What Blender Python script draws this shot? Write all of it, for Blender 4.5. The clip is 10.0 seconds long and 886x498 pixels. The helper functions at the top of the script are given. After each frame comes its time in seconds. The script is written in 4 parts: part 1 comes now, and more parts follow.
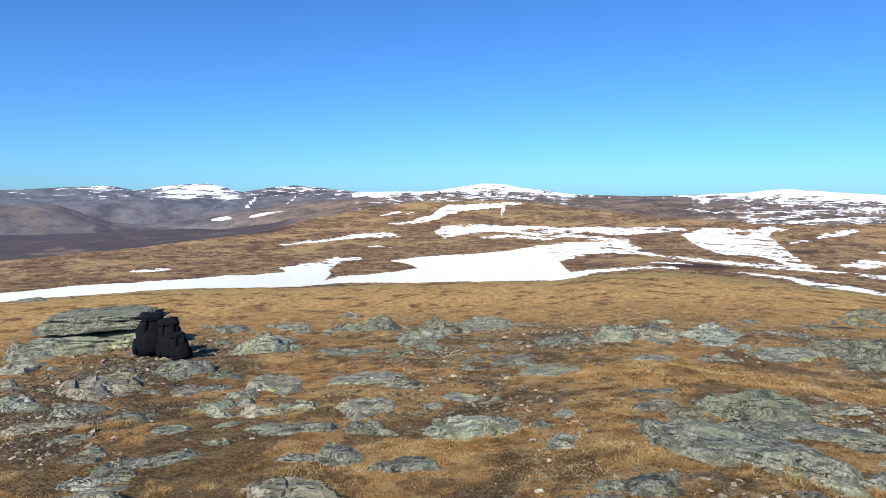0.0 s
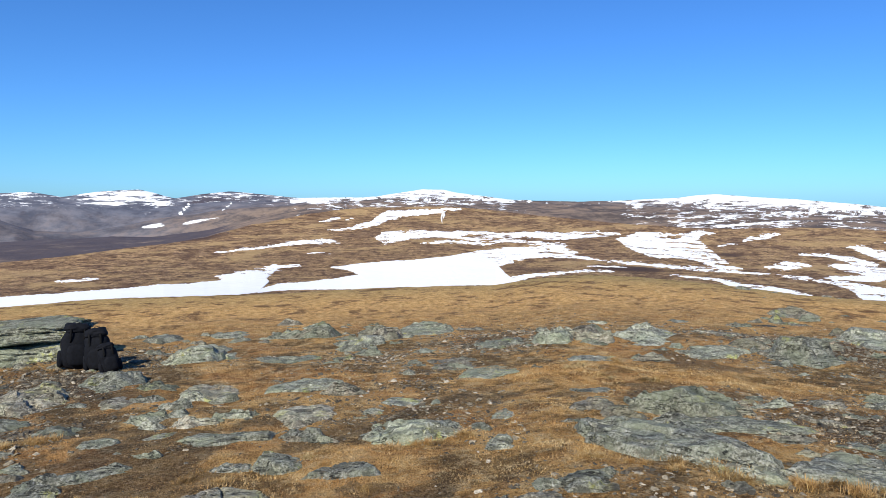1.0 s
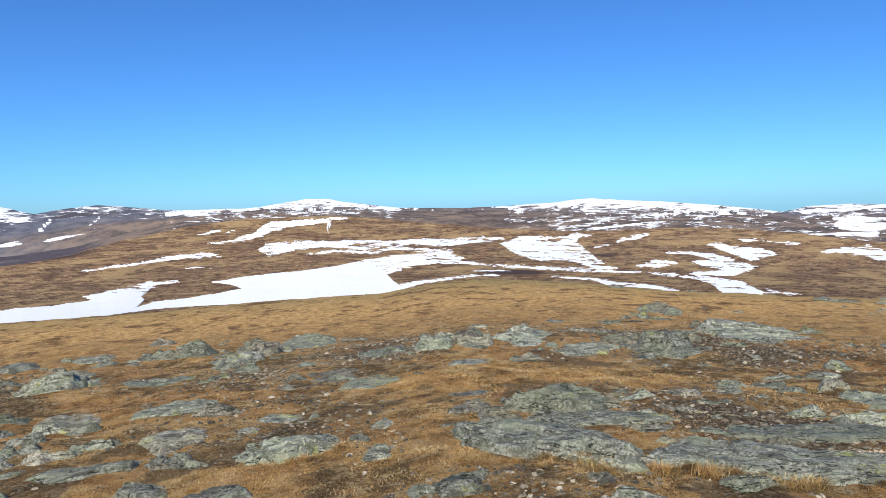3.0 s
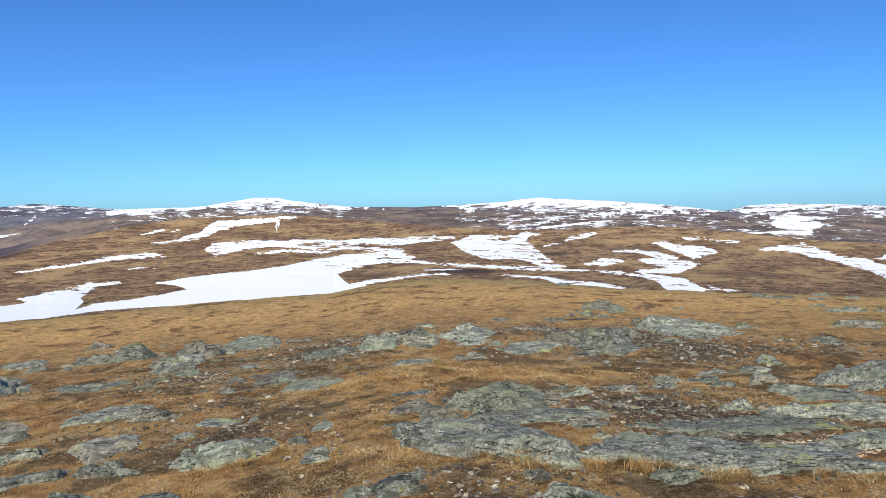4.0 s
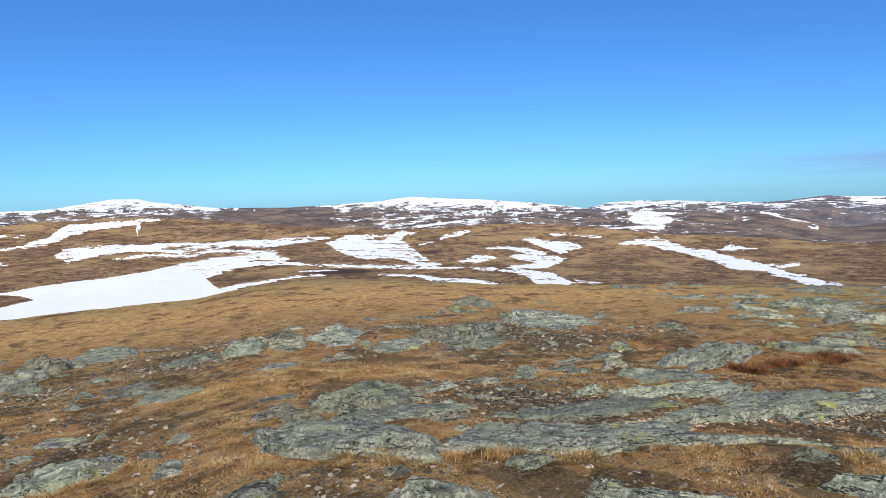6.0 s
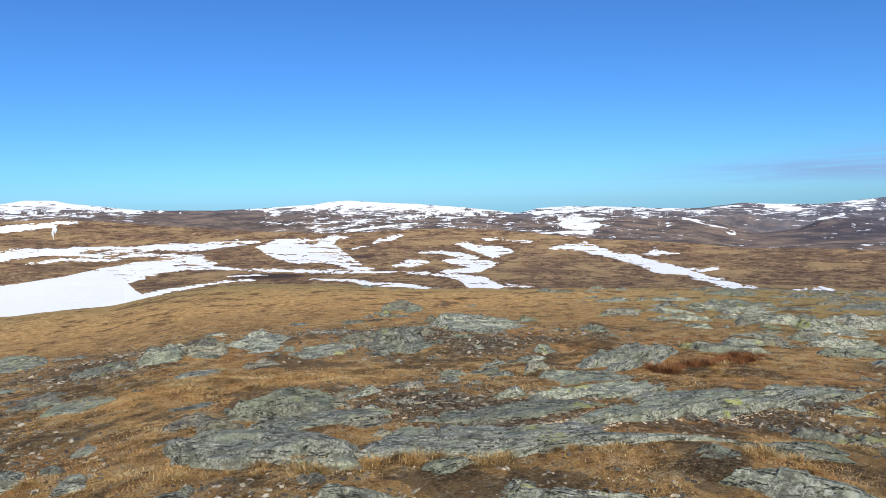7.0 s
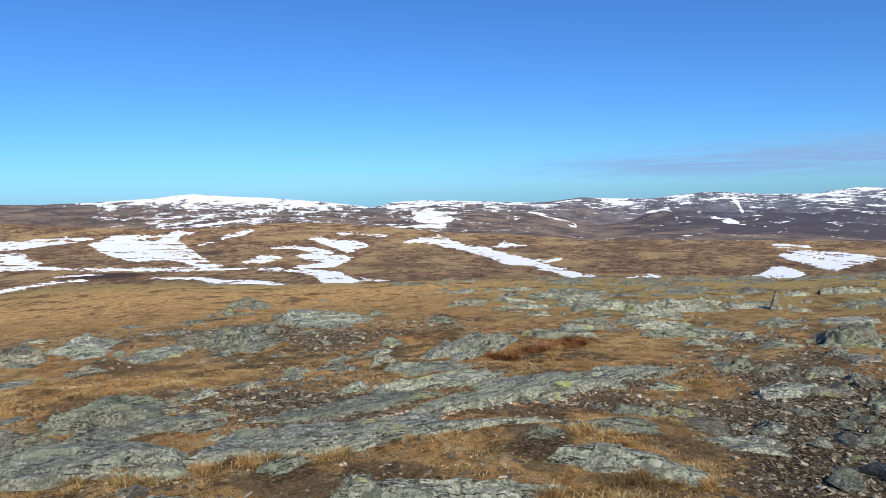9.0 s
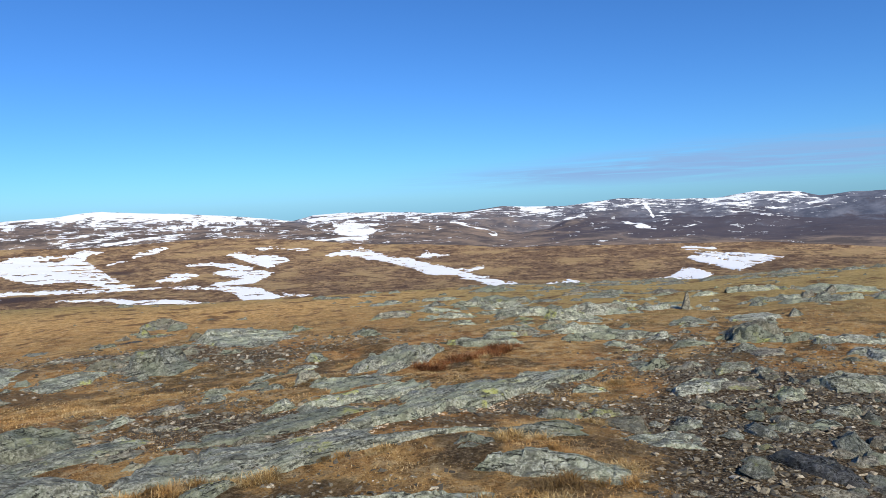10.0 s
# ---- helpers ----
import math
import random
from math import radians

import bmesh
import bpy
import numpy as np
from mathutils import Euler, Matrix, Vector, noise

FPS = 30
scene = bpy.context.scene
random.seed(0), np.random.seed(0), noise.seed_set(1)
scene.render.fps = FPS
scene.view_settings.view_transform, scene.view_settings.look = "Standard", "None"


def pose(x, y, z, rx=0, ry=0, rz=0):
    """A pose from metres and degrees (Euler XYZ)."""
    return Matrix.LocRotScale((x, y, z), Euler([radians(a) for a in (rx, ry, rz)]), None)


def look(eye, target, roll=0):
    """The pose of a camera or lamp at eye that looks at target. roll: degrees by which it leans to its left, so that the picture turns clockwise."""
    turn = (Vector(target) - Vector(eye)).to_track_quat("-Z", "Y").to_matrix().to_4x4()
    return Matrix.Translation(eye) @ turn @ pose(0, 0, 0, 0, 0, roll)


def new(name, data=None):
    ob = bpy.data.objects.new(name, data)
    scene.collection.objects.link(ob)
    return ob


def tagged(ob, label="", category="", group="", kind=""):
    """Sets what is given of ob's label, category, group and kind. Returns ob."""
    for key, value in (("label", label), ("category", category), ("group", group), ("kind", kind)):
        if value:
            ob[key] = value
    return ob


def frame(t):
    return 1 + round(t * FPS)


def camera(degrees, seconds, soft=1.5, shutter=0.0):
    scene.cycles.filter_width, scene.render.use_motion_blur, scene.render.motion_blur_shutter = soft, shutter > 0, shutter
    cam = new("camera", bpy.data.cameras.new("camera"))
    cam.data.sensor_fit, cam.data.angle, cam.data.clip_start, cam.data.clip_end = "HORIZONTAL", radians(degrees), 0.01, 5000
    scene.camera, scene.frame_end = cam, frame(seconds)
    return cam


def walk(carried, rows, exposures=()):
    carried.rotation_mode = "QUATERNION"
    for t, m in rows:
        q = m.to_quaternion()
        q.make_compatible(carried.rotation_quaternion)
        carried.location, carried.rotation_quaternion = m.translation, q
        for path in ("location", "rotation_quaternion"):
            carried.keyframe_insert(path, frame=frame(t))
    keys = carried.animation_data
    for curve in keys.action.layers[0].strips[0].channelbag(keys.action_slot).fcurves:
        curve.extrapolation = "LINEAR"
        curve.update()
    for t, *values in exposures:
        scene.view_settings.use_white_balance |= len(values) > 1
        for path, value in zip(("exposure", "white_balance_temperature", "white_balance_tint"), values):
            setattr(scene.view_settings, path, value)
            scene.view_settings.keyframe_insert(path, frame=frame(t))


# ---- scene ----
cam = camera(66.3, 10.0, soft=0.55)
ROWS = [
    (0.0, 0.0000, 0.0000, 1.6000, -0.000, -4.900, -0.000),
    (0.5, 0.0107, -0.0120, 1.6040, -2.751, -4.366, 0.116),
    (1.0, 0.0157, -0.0118, 1.5864, -5.050, -4.419, -0.111),
    (1.5, 0.0131, -0.0015, 1.5829, -7.482, -4.756, 0.076),
    (2.0, 0.0318, -0.0115, 1.5891, -9.336, -4.212, -0.312),
    (2.5, 0.0801, -0.0154, 1.5868, -12.257, -3.863, -1.023),
    (4.0, 0.2178, -0.0397, 1.5936, -18.684, -4.017, -1.213),
    (4.5, 0.2406, -0.0538, 1.5912, -21.958, -3.936, -1.361),
    (5.0, 0.2704, -0.0643, 1.5919, -25.012, -4.001, -1.501),
    (6.5, 0.3652, -0.1139, 1.5820, -31.555, -4.321, -1.525),
    (7.0, 0.4114, -0.1346, 1.5806, -34.807, -4.110, -1.232),
    (7.5, 0.4405, -0.1522, 1.5757, -37.921, -4.219, -1.609),
    (8.0, 0.4657, -0.1601, 1.5706, -40.804, -4.820, -1.415),
    (8.5, 0.4960, -0.1752, 1.5682, -44.046, -4.982, -1.355),
    (9.0, 0.5121, -0.2025, 1.5747, -47.018, -4.844, -1.049),
    (9.5, 0.4994, -0.2210, 1.5856, -50.334, -4.184, -2.079),
    (10.0, 0.5013, -0.2027, 1.5822, -53.576, -4.108, -2.269),
]
walk(cam, [(t, pose(x, y, z, 90 + pitch, 0, yaw) @ pose(0, 0, 0, 0, 0, roll)) for t, x, y, z, yaw, pitch, roll in ROWS],
     [(0.0, 0.02), (2.5, -0.02), (4.0, -0.09), (6.5, -0.13), (10.0, -0.14)])

# ---- sky and sun ----
SUN_BEARING, SUN_HEIGHT = 205.0, 38.0
world = bpy.data.worlds.new("sky")
scene.world = world
world.use_nodes = True
wn = world.node_tree.nodes
sky = wn.new("ShaderNodeTexSky")
sky.sky_type, sky.sun_disc = "NISHITA", False
sky.sun_elevation, sky.sun_rotation = radians(SUN_HEIGHT), radians(SUN_BEARING)
sky.altitude, sky.air_density, sky.dust_density, sky.ozone_density = 1500, 1.0, 0.8, 2.6
wn["Background"].inputs[1].default_value = 0.094
deep = wn.new("ShaderNodeMix")
deep.data_type, deep.blend_type = "RGBA", "MULTIPLY"
deep.inputs[0].default_value, deep.inputs[7].default_value = 1.0, (0.465, 0.975, 1.62, 1)
world.node_tree.links.new(sky.outputs[0], deep.inputs[6])
world.node_tree.links.new(deep.outputs[2], wn["Background"].inputs[0])
lamp = bpy.data.lights.new("sun", "SUN")
lamp.energy, lamp.angle, lamp.color = 6.0, radians(0.53), (1.0, 0.93, 0.77)
sb, sh = radians(SUN_BEARING), radians(SUN_HEIGHT)
new("sun", lamp).matrix_world = look((math.sin(sb) * math.cos(sh) * 50, math.cos(sb) * math.cos(sh) * 50, math.sin(sh) * 50), (0, 0, 0))

# ---- materials ----


def material(name, roughness=0.9, specular=0.3):
    m = bpy.data.materials.new(name)
    m.use_nodes = True
    nt = m.node_tree
    b = nt.nodes["Principled BSDF"]
    b.inputs["Roughness"].default_value, b.inputs["Specular IOR Level"].default_value = roughness, specular
    return m, nt, b


def node(nt, kind, **sets):
    n = nt.nodes.new("ShaderNode" + kind)
    for key, value in sets.items():
        if key == "op":
            n.operation = value
        else:
            n.inputs[key].default_value = value
    return n


def wire(nt, out, inp):
    nt.links.new(out, inp)


def place(nt, scale=(1, 1, 1), turn=0.0, own=False, skew=(0, 0, 0)):
    """Coordinates: the world's, or the thing's own, stretched and turned."""
    src = nt.nodes.new("ShaderNodeTexCoord").outputs["Object"] if own else nt.nodes.new("ShaderNodeNewGeometry").outputs["Position"]
    mp = nt.nodes.new("ShaderNodeMapping")
    mp.inputs["Scale"].default_value, mp.inputs["Rotation"].default_value = scale, (skew[0], skew[1], turn)
    wire(nt, src, mp.inputs["Vector"])
    return mp.outputs[0]


def speckle(nt, where, scale, detail=6.0, rough_=0.6, twist=0.0):
    n = node(nt, "TexNoise", Scale=scale, Detail=detail, Roughness=rough_, Distortion=twist)
    wire(nt, where, n.inputs["Vector"])
    return n.outputs["Fac"]


def ramp(nt, fac, *stops):
    n = nt.nodes.new("ShaderNodeValToRGB")
    e = n.color_ramp.elements
    while len(e) < len(stops):
        e.new(0.5)
    for k, (at, c) in enumerate(stops):
        e[k].position = at
        e[k].color = (c, c, c, 1) if isinstance(c, (int, float)) else (*c, 1)
    wire(nt, fac, n.inputs[0])
    return n.outputs[0]


def mix(nt, fac, a, b, how="MIX"):
    n = nt.nodes.new("ShaderNodeMix")
    n.data_type, n.blend_type = "RGBA", how
    for v, i in ((fac, 0), (a, 6), (b, 7)):
        if isinstance(v, (int, float)):
            n.inputs[i].default_value = v
        elif isinstance(v, tuple):
            n.inputs[i].default_value = (*v, 1)
        else:
            wire(nt, v, n.inputs[i])
    return n.outputs[2]


def sums(nt, op, a, b=0.0, clamp=False):
    n = nt.nodes.new("ShaderNodeMath")
    n.operation, n.use_clamp = op, clamp
    for v, i in ((a, 0), (b, 1)):
        if isinstance(v, (int, float)):
            n.inputs[i].default_value = v
        else:
            wire(nt, v, n.inputs[i])
    return n.outputs[0]


def bump(nt, b, fac, strength, distance):
    n = node(nt, "Bump", Strength=strength, Distance=distance)
    wire(nt, fac, n.inputs["Height"])
    wire(nt, n.outputs[0], b.inputs["Normal"])


def attribute(nt, name):
    n = nt.nodes.new("ShaderNodeAttribute")
    n.attribute_name = name
    return n.outputs["Fac"]


def make_land():
    """Fell ground: dry orange grass and moss, grey grit where it is bare, dark heath on the moors, scree and old snow
    on the far hills, whose blue air haze is put into the colour.
    """
    m, nt, b = material("fell_ground", 0.95, 0.12)
    w = place(nt)
    big, mid, small = speckle(nt, w, 0.5, 6, 0.65), speckle(nt, w, 3.4, 8, 0.72), speckle(nt, w, 34.0, 6, 0.75)
    blades = speckle(nt, place(nt, (1, 0.4, 1), 0.4), 95.0, 4, 0.75)
    turf = ramp(nt, mid, (0.36, (0.13, 0.075, 0.03)), (0.44, (0.36, 0.205, 0.075)), (0.53, (0.60, 0.36, 0.13)), (0.64, (0.74, 0.53, 0.26)))
    turf = mix(nt, ramp(nt, big, (0.46, 0.0), (0.58, 0.75)), turf, ramp(nt, mid, (0.38, (0.24, 0.105, 0.035)), (0.6, (0.58, 0.29, 0.095))))
    turf = mix(nt, ramp(nt, speckle(nt, w, 1.3, 7, 0.7), (0.497, 0.0), (0.57, 0.9)), turf, (0.11, 0.072, 0.032))
    turf = mix(nt, ramp(nt, speckle(nt, w, 6.0, 6, 0.75), (0.52, 0.0), (0.60, 0.7)), turf, (0.60, 0.46, 0.26))
    turf = mix(nt, ramp(nt, blades, (0.36, 0.8), (0.5, 0.0)), turf, (0.055, 0.03, 0.014))
    turf = mix(nt, ramp(nt, blades, (0.56, 0.0), (0.68, 0.7)), turf, (0.56, 0.42, 0.23))
    grit = ramp(nt, small, (0.40, (0.022, 0.015, 0.009)), (0.48, (0.085, 0.06, 0.034)), (0.55, (0.18, 0.135, 0.085)), (0.64, (0.40, 0.33, 0.245)))
    grit = mix(nt, ramp(nt, big, (0.5, 0.0), (0.62, 0.65)), grit, mix(nt, 0.5, grit, (0.07, 0.04, 0.025)))
    edge = sums(nt, "ADD", attribute(nt, "bare"), sums(nt, "MULTIPLY", sums(nt, "SUBTRACT", mid, 0.5), 1.3))
    edge = sums(nt, "ADD", edge, sums(nt, "MULTIPLY", sums(nt, "SUBTRACT", small, 0.5), 0.5))
    near = mix(nt, ramp(nt, edge, (0.44, 0.0), (0.56, 1.0)), turf, grit)
    soil_edge = sums(nt, "ADD", attribute(nt, "peat"), sums(nt, "ADD", sums(nt, "MULTIPLY", sums(nt, "SUBTRACT", mid, 0.5), 1.2), sums(nt, "MULTIPLY", sums(nt, "SUBTRACT", small, 0.5), 0.6)))
    soil = ramp(nt, small, (0.40, (0.022, 0.015, 0.008)), (0.48, (0.075, 0.053, 0.028)), (0.55, (0.165, 0.12, 0.067)), (0.64, (0.34, 0.26, 0.17)))
    near = mix(nt, ramp(nt, soil_edge, (0.47, 0.0), (0.68, 0.7)), near, soil)
    # open moor
    lay, turf_lay = nt.nodes.new("ShaderNodeCombineXYZ"), nt.nodes.new("ShaderNodeCombineXYZ")
    wire(nt, attribute(nt, "way"), lay.inputs[0])
    wire(nt, attribute(nt, "tier"), lay.inputs[1])
    wire(nt, attribute(nt, "way"), turf_lay.inputs[0])
    wire(nt, attribute(nt, "depth"), turf_lay.inputs[1])
    hum = nt.nodes.new("ShaderNodeMapping")
    hum.inputs["Scale"].default_value = (0.62, 0.55, 1.0)
    wire(nt, lay.outputs[0], hum.inputs["Vector"])
    m1, m2 = speckle(nt, hum.outputs[0], 0.35, 8, 0.68, 0.4), speckle(nt, hum.outputs[0], 1.5, 9, 0.78, 0.3)
    m3 = speckle(nt, hum.outputs[0], 6.0, 6, 0.8)
    moor = ramp(nt, m2, (0.42, (0.11, 0.062, 0.036)), (0.5, (0.29, 0.18, 0.092)), (0.58, (0.50, 0.33, 0.17)))
    moor = mix(nt, ramp(nt, m3, (0.43, 0.7), (0.5, 0.0)), moor, (0.065, 0.038, 0.026))
    moor = mix(nt, ramp(nt, m1, (0.50, 0.0), (0.58, 0.45)), moor, (0.11, 0.064, 0.044))
    moor = mix(nt, ramp(nt, m1, (0.40, 0.7), (0.48, 0.0)), moor, (0.46, 0.315, 0.15))
    dusk = sums(nt, "ADD", attribute(nt, "heather_shade"), sums(nt, "MULTIPLY", sums(nt, "SUBTRACT", m2, 0.5), 2.2))
    moor = mix(nt, ramp(nt, dusk, (0.4, 0.0), (0.62, 0.9)), moor, (0.058, 0.036, 0.034))
    m4 = speckle(nt, turf_lay.outputs[0], 0.34, 10, 0.74, 0.3)
    meadow = ramp(nt, speckle(nt, turf_lay.outputs[0], 1.6, 10, 0.82), (0.38, (0.30, 0.17, 0.062)), (0.5, (0.66, 0.385, 0.14)), (0.62, (0.86, 0.59, 0.27)))
    meadow = mix(nt, attribute(nt, "green"), meadow, ramp(nt, speckle(nt, turf_lay.outputs[0], 3.0, 8, 0.8), (0.40, (0.19, 0.15, 0.055)), (0.60, (0.50, 0.39, 0.16))))
    meadow = mix(nt, ramp(nt, m4, (0.52, 0.0), (0.59, 0.8)), meadow, (0.12, 0.055, 0.027))
    strewn = speckle(nt, turf_lay.outputs[0], 2.6, 5, 0.7)
    meadow = mix(nt, ramp(nt, strewn, (0.70, 0.0), (0.73, 0.9)), meadow, (0.36, 0.35, 0.31))
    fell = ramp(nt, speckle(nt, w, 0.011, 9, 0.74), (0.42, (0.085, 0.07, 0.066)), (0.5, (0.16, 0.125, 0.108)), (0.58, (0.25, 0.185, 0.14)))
    # blue-grey air haze over the far hills, put into their base colour
    fell = mix(nt, attribute(nt, "haze"), fell, ramp(nt, speckle(nt, w, 0.009, 9, 0.7), (0.40, (0.065, 0.08, 0.12)), (0.60, (0.16, 0.175, 0.225))))
    dark = sums(nt, "ADD", attribute(nt, "heather_shade"), sums(nt, "MULTIPLY", sums(nt, "SUBTRACT", speckle(nt, w, 0.008, 8, 0.7), 0.5), 2.0))
    # dark far hillsides, their tone also tinted bluish for haze
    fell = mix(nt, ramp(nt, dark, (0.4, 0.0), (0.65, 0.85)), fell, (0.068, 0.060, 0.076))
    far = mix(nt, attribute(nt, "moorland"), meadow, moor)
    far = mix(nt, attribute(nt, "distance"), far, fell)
    opened = sums(nt, "ADD", attribute(nt, "open"), sums(nt, "MULTIPLY", sums(nt, "SUBTRACT", mid, 0.5), 0.8), True)
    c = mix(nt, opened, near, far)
    # old snow lying along the contours
    s1 = sums(nt, "ADD", sums(nt, "MULTIPLY", speckle(nt, lay.outputs[0], 0.55, 3, 0.5), 0.45), sums(nt, "MULTIPLY", speckle(nt, lay.outputs[0], 1.5, 7, 0.72, 0.6), 0.55))
    snow = ramp(nt, sums(nt, "ADD", s1, attribute(nt, "snow")), (0.995, 0.0), (1.0, 1.0))
    c = mix(nt, snow, c, (0.86, 0.88, 0.9))
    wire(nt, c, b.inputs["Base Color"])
    h = sums(nt, "ADD", sums(nt, "MULTIPLY", blades, 0.9), sums(nt, "ADD", small, sums(nt, "MULTIPLY", mid, 3.0)))
    h = sums(nt, "ADD", h, sums(nt, "MULTIPLY", sums(nt, "MULTIPLY", m2, attribute(nt, "moorland")), 60.0))
    h = sums(nt, "ADD", h, sums(nt, "MULTIPLY", strewn, 2.0))
    bump(nt, b, h, 0.9, 0.04)
    return m


def make_rock(name, tint, lichen, dark=1.0):
    """Foliated schist: fine grain, streaks and cracks along the layers, pale crusts of lichen and a few yellow-green ones."""
    m, nt, b = material(name, 0.8, 0.3)
    w = place(nt)
    streak = speckle(nt, place(nt, (1.6, 7.0, 11.0), own=True, skew=(0.1, 0.12, 0)), 2.6, 8, 0.7, 0.5)
    split = speckle(nt, place(nt, (0.7, 6.0, 9.0), own=True, skew=(0.1, 0.1, 0)), 1.5, 5, 0.6, 0.3)
    fine, blot = speckle(nt, w, 48.0, 7, 0.78), speckle(nt, w, 5.0, 8, 0.7)
    t = tuple(v * dark for v in tint)
    c = ramp(nt, streak, (0.36, tuple(v * 0.6 for v in t)), (0.5, t), (0.66, tuple(min(v * 1.5, 0.65) for v in t)))
    c = mix(nt, ramp(nt, fine, (0.42, 0.9), (0.5, 0.0)), c, tuple(v * 0.22 for v in t))
    c = mix(nt, ramp(nt, fine, (0.53, 0.0), (0.61, 0.7)), c, tuple(min(v * 2.3, 0.7) for v in t))
    c = mix(nt, ramp(nt, blot, (0.5, 0.0), (0.6, 0.6 * lichen)), c, (0.32, 0.36, 0.25))
    c = mix(nt, ramp(nt, speckle(nt, w, 17.0, 6, 0.7), (0.56, 0.0), (0.62, 0.75 * lichen)), c, (0.46, 0.48, 0.42))
    c = mix(nt, ramp(nt, speckle(nt, w, 2.1, 8, 0.72), (0.58, 0.0), (0.625, 0.85 * lichen)), c, (0.46, 0.47, 0.12))
    c = mix(nt, ramp(nt, speckle(nt, w, 3.1, 6, 0.7), (0.60, 0.0), (0.68, 0.5)), c, (0.16, 0.11, 0.06))
    tone = speckle(nt, w, 9.0, 6, 0.68, 0.4)
    c = mix(nt, ramp(nt, tone, (0.42, 0.75), (0.5, 0.0)), c, tuple(v * 0.3 for v in t))
    c = mix(nt, ramp(nt, speckle(nt, w, 1.4, 6, 0.65), (0.5, 0.0), (0.58, 0.5)), c, (t[0] * 0.72, t[1] * 0.8, t[2] * 0.72))
    crack = ramp(nt, split, (0.488, 0.0), (0.496, 1.0), (0.503, 1.0), (0.511, 0.0))
    c = mix(nt, crack, c, tuple(v * 0.1 for v in t))
    info = nt.nodes.new("ShaderNodeObjectInfo").outputs["Random"]
    hsv = node(nt, "HueSaturation")
    wire(nt, ramp(nt, info, (0.0, 0.66), (1.0, 1.25)), hsv.inputs["Value"])
    wire(nt, c, hsv.inputs["Color"])
    wire(nt, hsv.outputs[0], b.inputs["Base Color"])
    h = sums(nt, "ADD", sums(nt, "MULTIPLY", streak, 2.2), sums(nt, "ADD", fine, sums(nt, "MULTIPLY", blot, 1.6)))
    bump(nt, b, sums(nt, "SUBTRACT", h, sums(nt, "MULTIPLY", crack, 2.0)), 0.9, 0.02)
    return m


def make_snow():
    m, nt, b = material("old_snow", 0.6, 0.3)
    n = speckle(nt, place(nt), 0.3, 6, 0.6)
    wire(nt, ramp(nt, n, (0.3, (0.90, 0.90, 0.90)), (0.6, (0.95, 0.95, 0.95))), b.inputs["Base Color"])
    b.inputs["Subsurface Weight"].default_value = 0.0
    bump(nt, b, n, 0.1, 0.1)
    return m


LAND = make_land()
SNOW = make_snow()
SCHIST = make_rock("grey_green_schist", (0.365, 0.37, 0.275), 0.9)
SLATE = make_rock("blue_grey_schist", (0.355, 0.36, 0.285), 0.8)
BROWNISH = make_rock("brown_grey_schist", (0.385, 0.345, 0.26), 0.6)
WET = make_rock("dark_smooth_schist", (0.11, 0.112, 0.115), 0.15)


# ---- the lie of the land ----
EYE = 1.6


def grain(x, y, seed=0):
    """Smooth noise from -1 to 1 over a unit lattice."""
    x, y = np.asarray(x, float), np.asarray(y, float)
    i, j = np.floor(x).astype(np.int64), np.floor(y).astype(np.int64)
    u, v = x - i, y - j
    u, v = u * u * u * (u * (u * 6 - 15) + 10), v * v * v * (v * (v * 6 - 15) + 10)

    def corner(a, b):
        a, b = a & 0xFFFF, b & 0xFFFF
        n = (a * 374761393 + b * 668265263 + seed * 982451653) & 0xFFFFFFFF
        n = ((n ^ (n >> 13)) * 1274126177) & 0xFFFFFFFF
        n = ((n ^ (n >> 16)) * 2246822519) & 0xFFFFFFFF
        return ((n ^ (n >> 15)) & 0xFFFFFF) / 8388607.5 - 1

    low = corner(i, j) * (1 - u) + corner(i + 1, j) * u
    high = corner(i, j + 1) * (1 - u) + corner(i + 1, j + 1) * u
    return low * (1 - v) + high * v


def rough(x, y, size, octaves=4, seed=0, fall=0.5):
    """Noise of several octaves; size is the largest wave in metres."""
    total, amp, norm = 0.0, 1.0, 0.0
    for k in range(octaves):
        total = total + amp * grain(x / size * 2 ** k + 17.3 * k, y / size * 2 ** k - 9.1 * k, seed + k)
        norm, amp = norm + amp, amp * fall
    return total / norm


def ease(v, a, b):
    s = np.clip((v - a) / (b - a), 0, 1)
    return s * s * (3 - 2 * s)


def along(bearing, pairs):
    """A value that runs with the bearing (degrees clockwise from north), from a table of bearings and values."""
    return np.interp(bearing, [p[0] for p in pairs], [p[1] for p in pairs], period=360)


# slopes in degrees above or below the summit's eye level, by bearing, fitted to the camera's view
BRINK = [(-33, -7.85), (-24, -7.75), (-9, -7.95), (1, -7.75), (9.5, -7.45), (13, -6.9), (17, -6.5), (21.5, -6.6), (27, -6.95), (33, -7.45),
         (42, -7.6), (50, -7.5), (60, -7.4), (72, -7.2), (77, -6.8), (81, -6.35), (87, -5.85), (130, -7), (240, -8)]
BRINK_FAR = [(-33, 32), (5, 32), (20, 42), (40, 36), (60, 40), (87, 46), (180, 34)]
MOOR = [(-33, -4.94), (-24, -4.34), (-17.8, -3.7), (-14.2, -3.2), (-10.5, -2.1), (-6.4, -1.4), (-2, -0.9), (5.5, -0.85), (8.3, -1.05), (12, -1.5),
        (15, -1.85), (19, -2.2), (25, -2.6), (32, -2.35), (37, -2.4), (42, -2.9), (47, -3.5), (55, -3.8), (59, -4.05), (73, -4.13), (79, -4.12),
        (87, -4.45), (180, -4)]
MOOR_FAR = [(-33, 750), (-16, 800), (-8, 1150), (10, 1250), (40, 1100), (60, 850), (87, 800), (180, 800)]
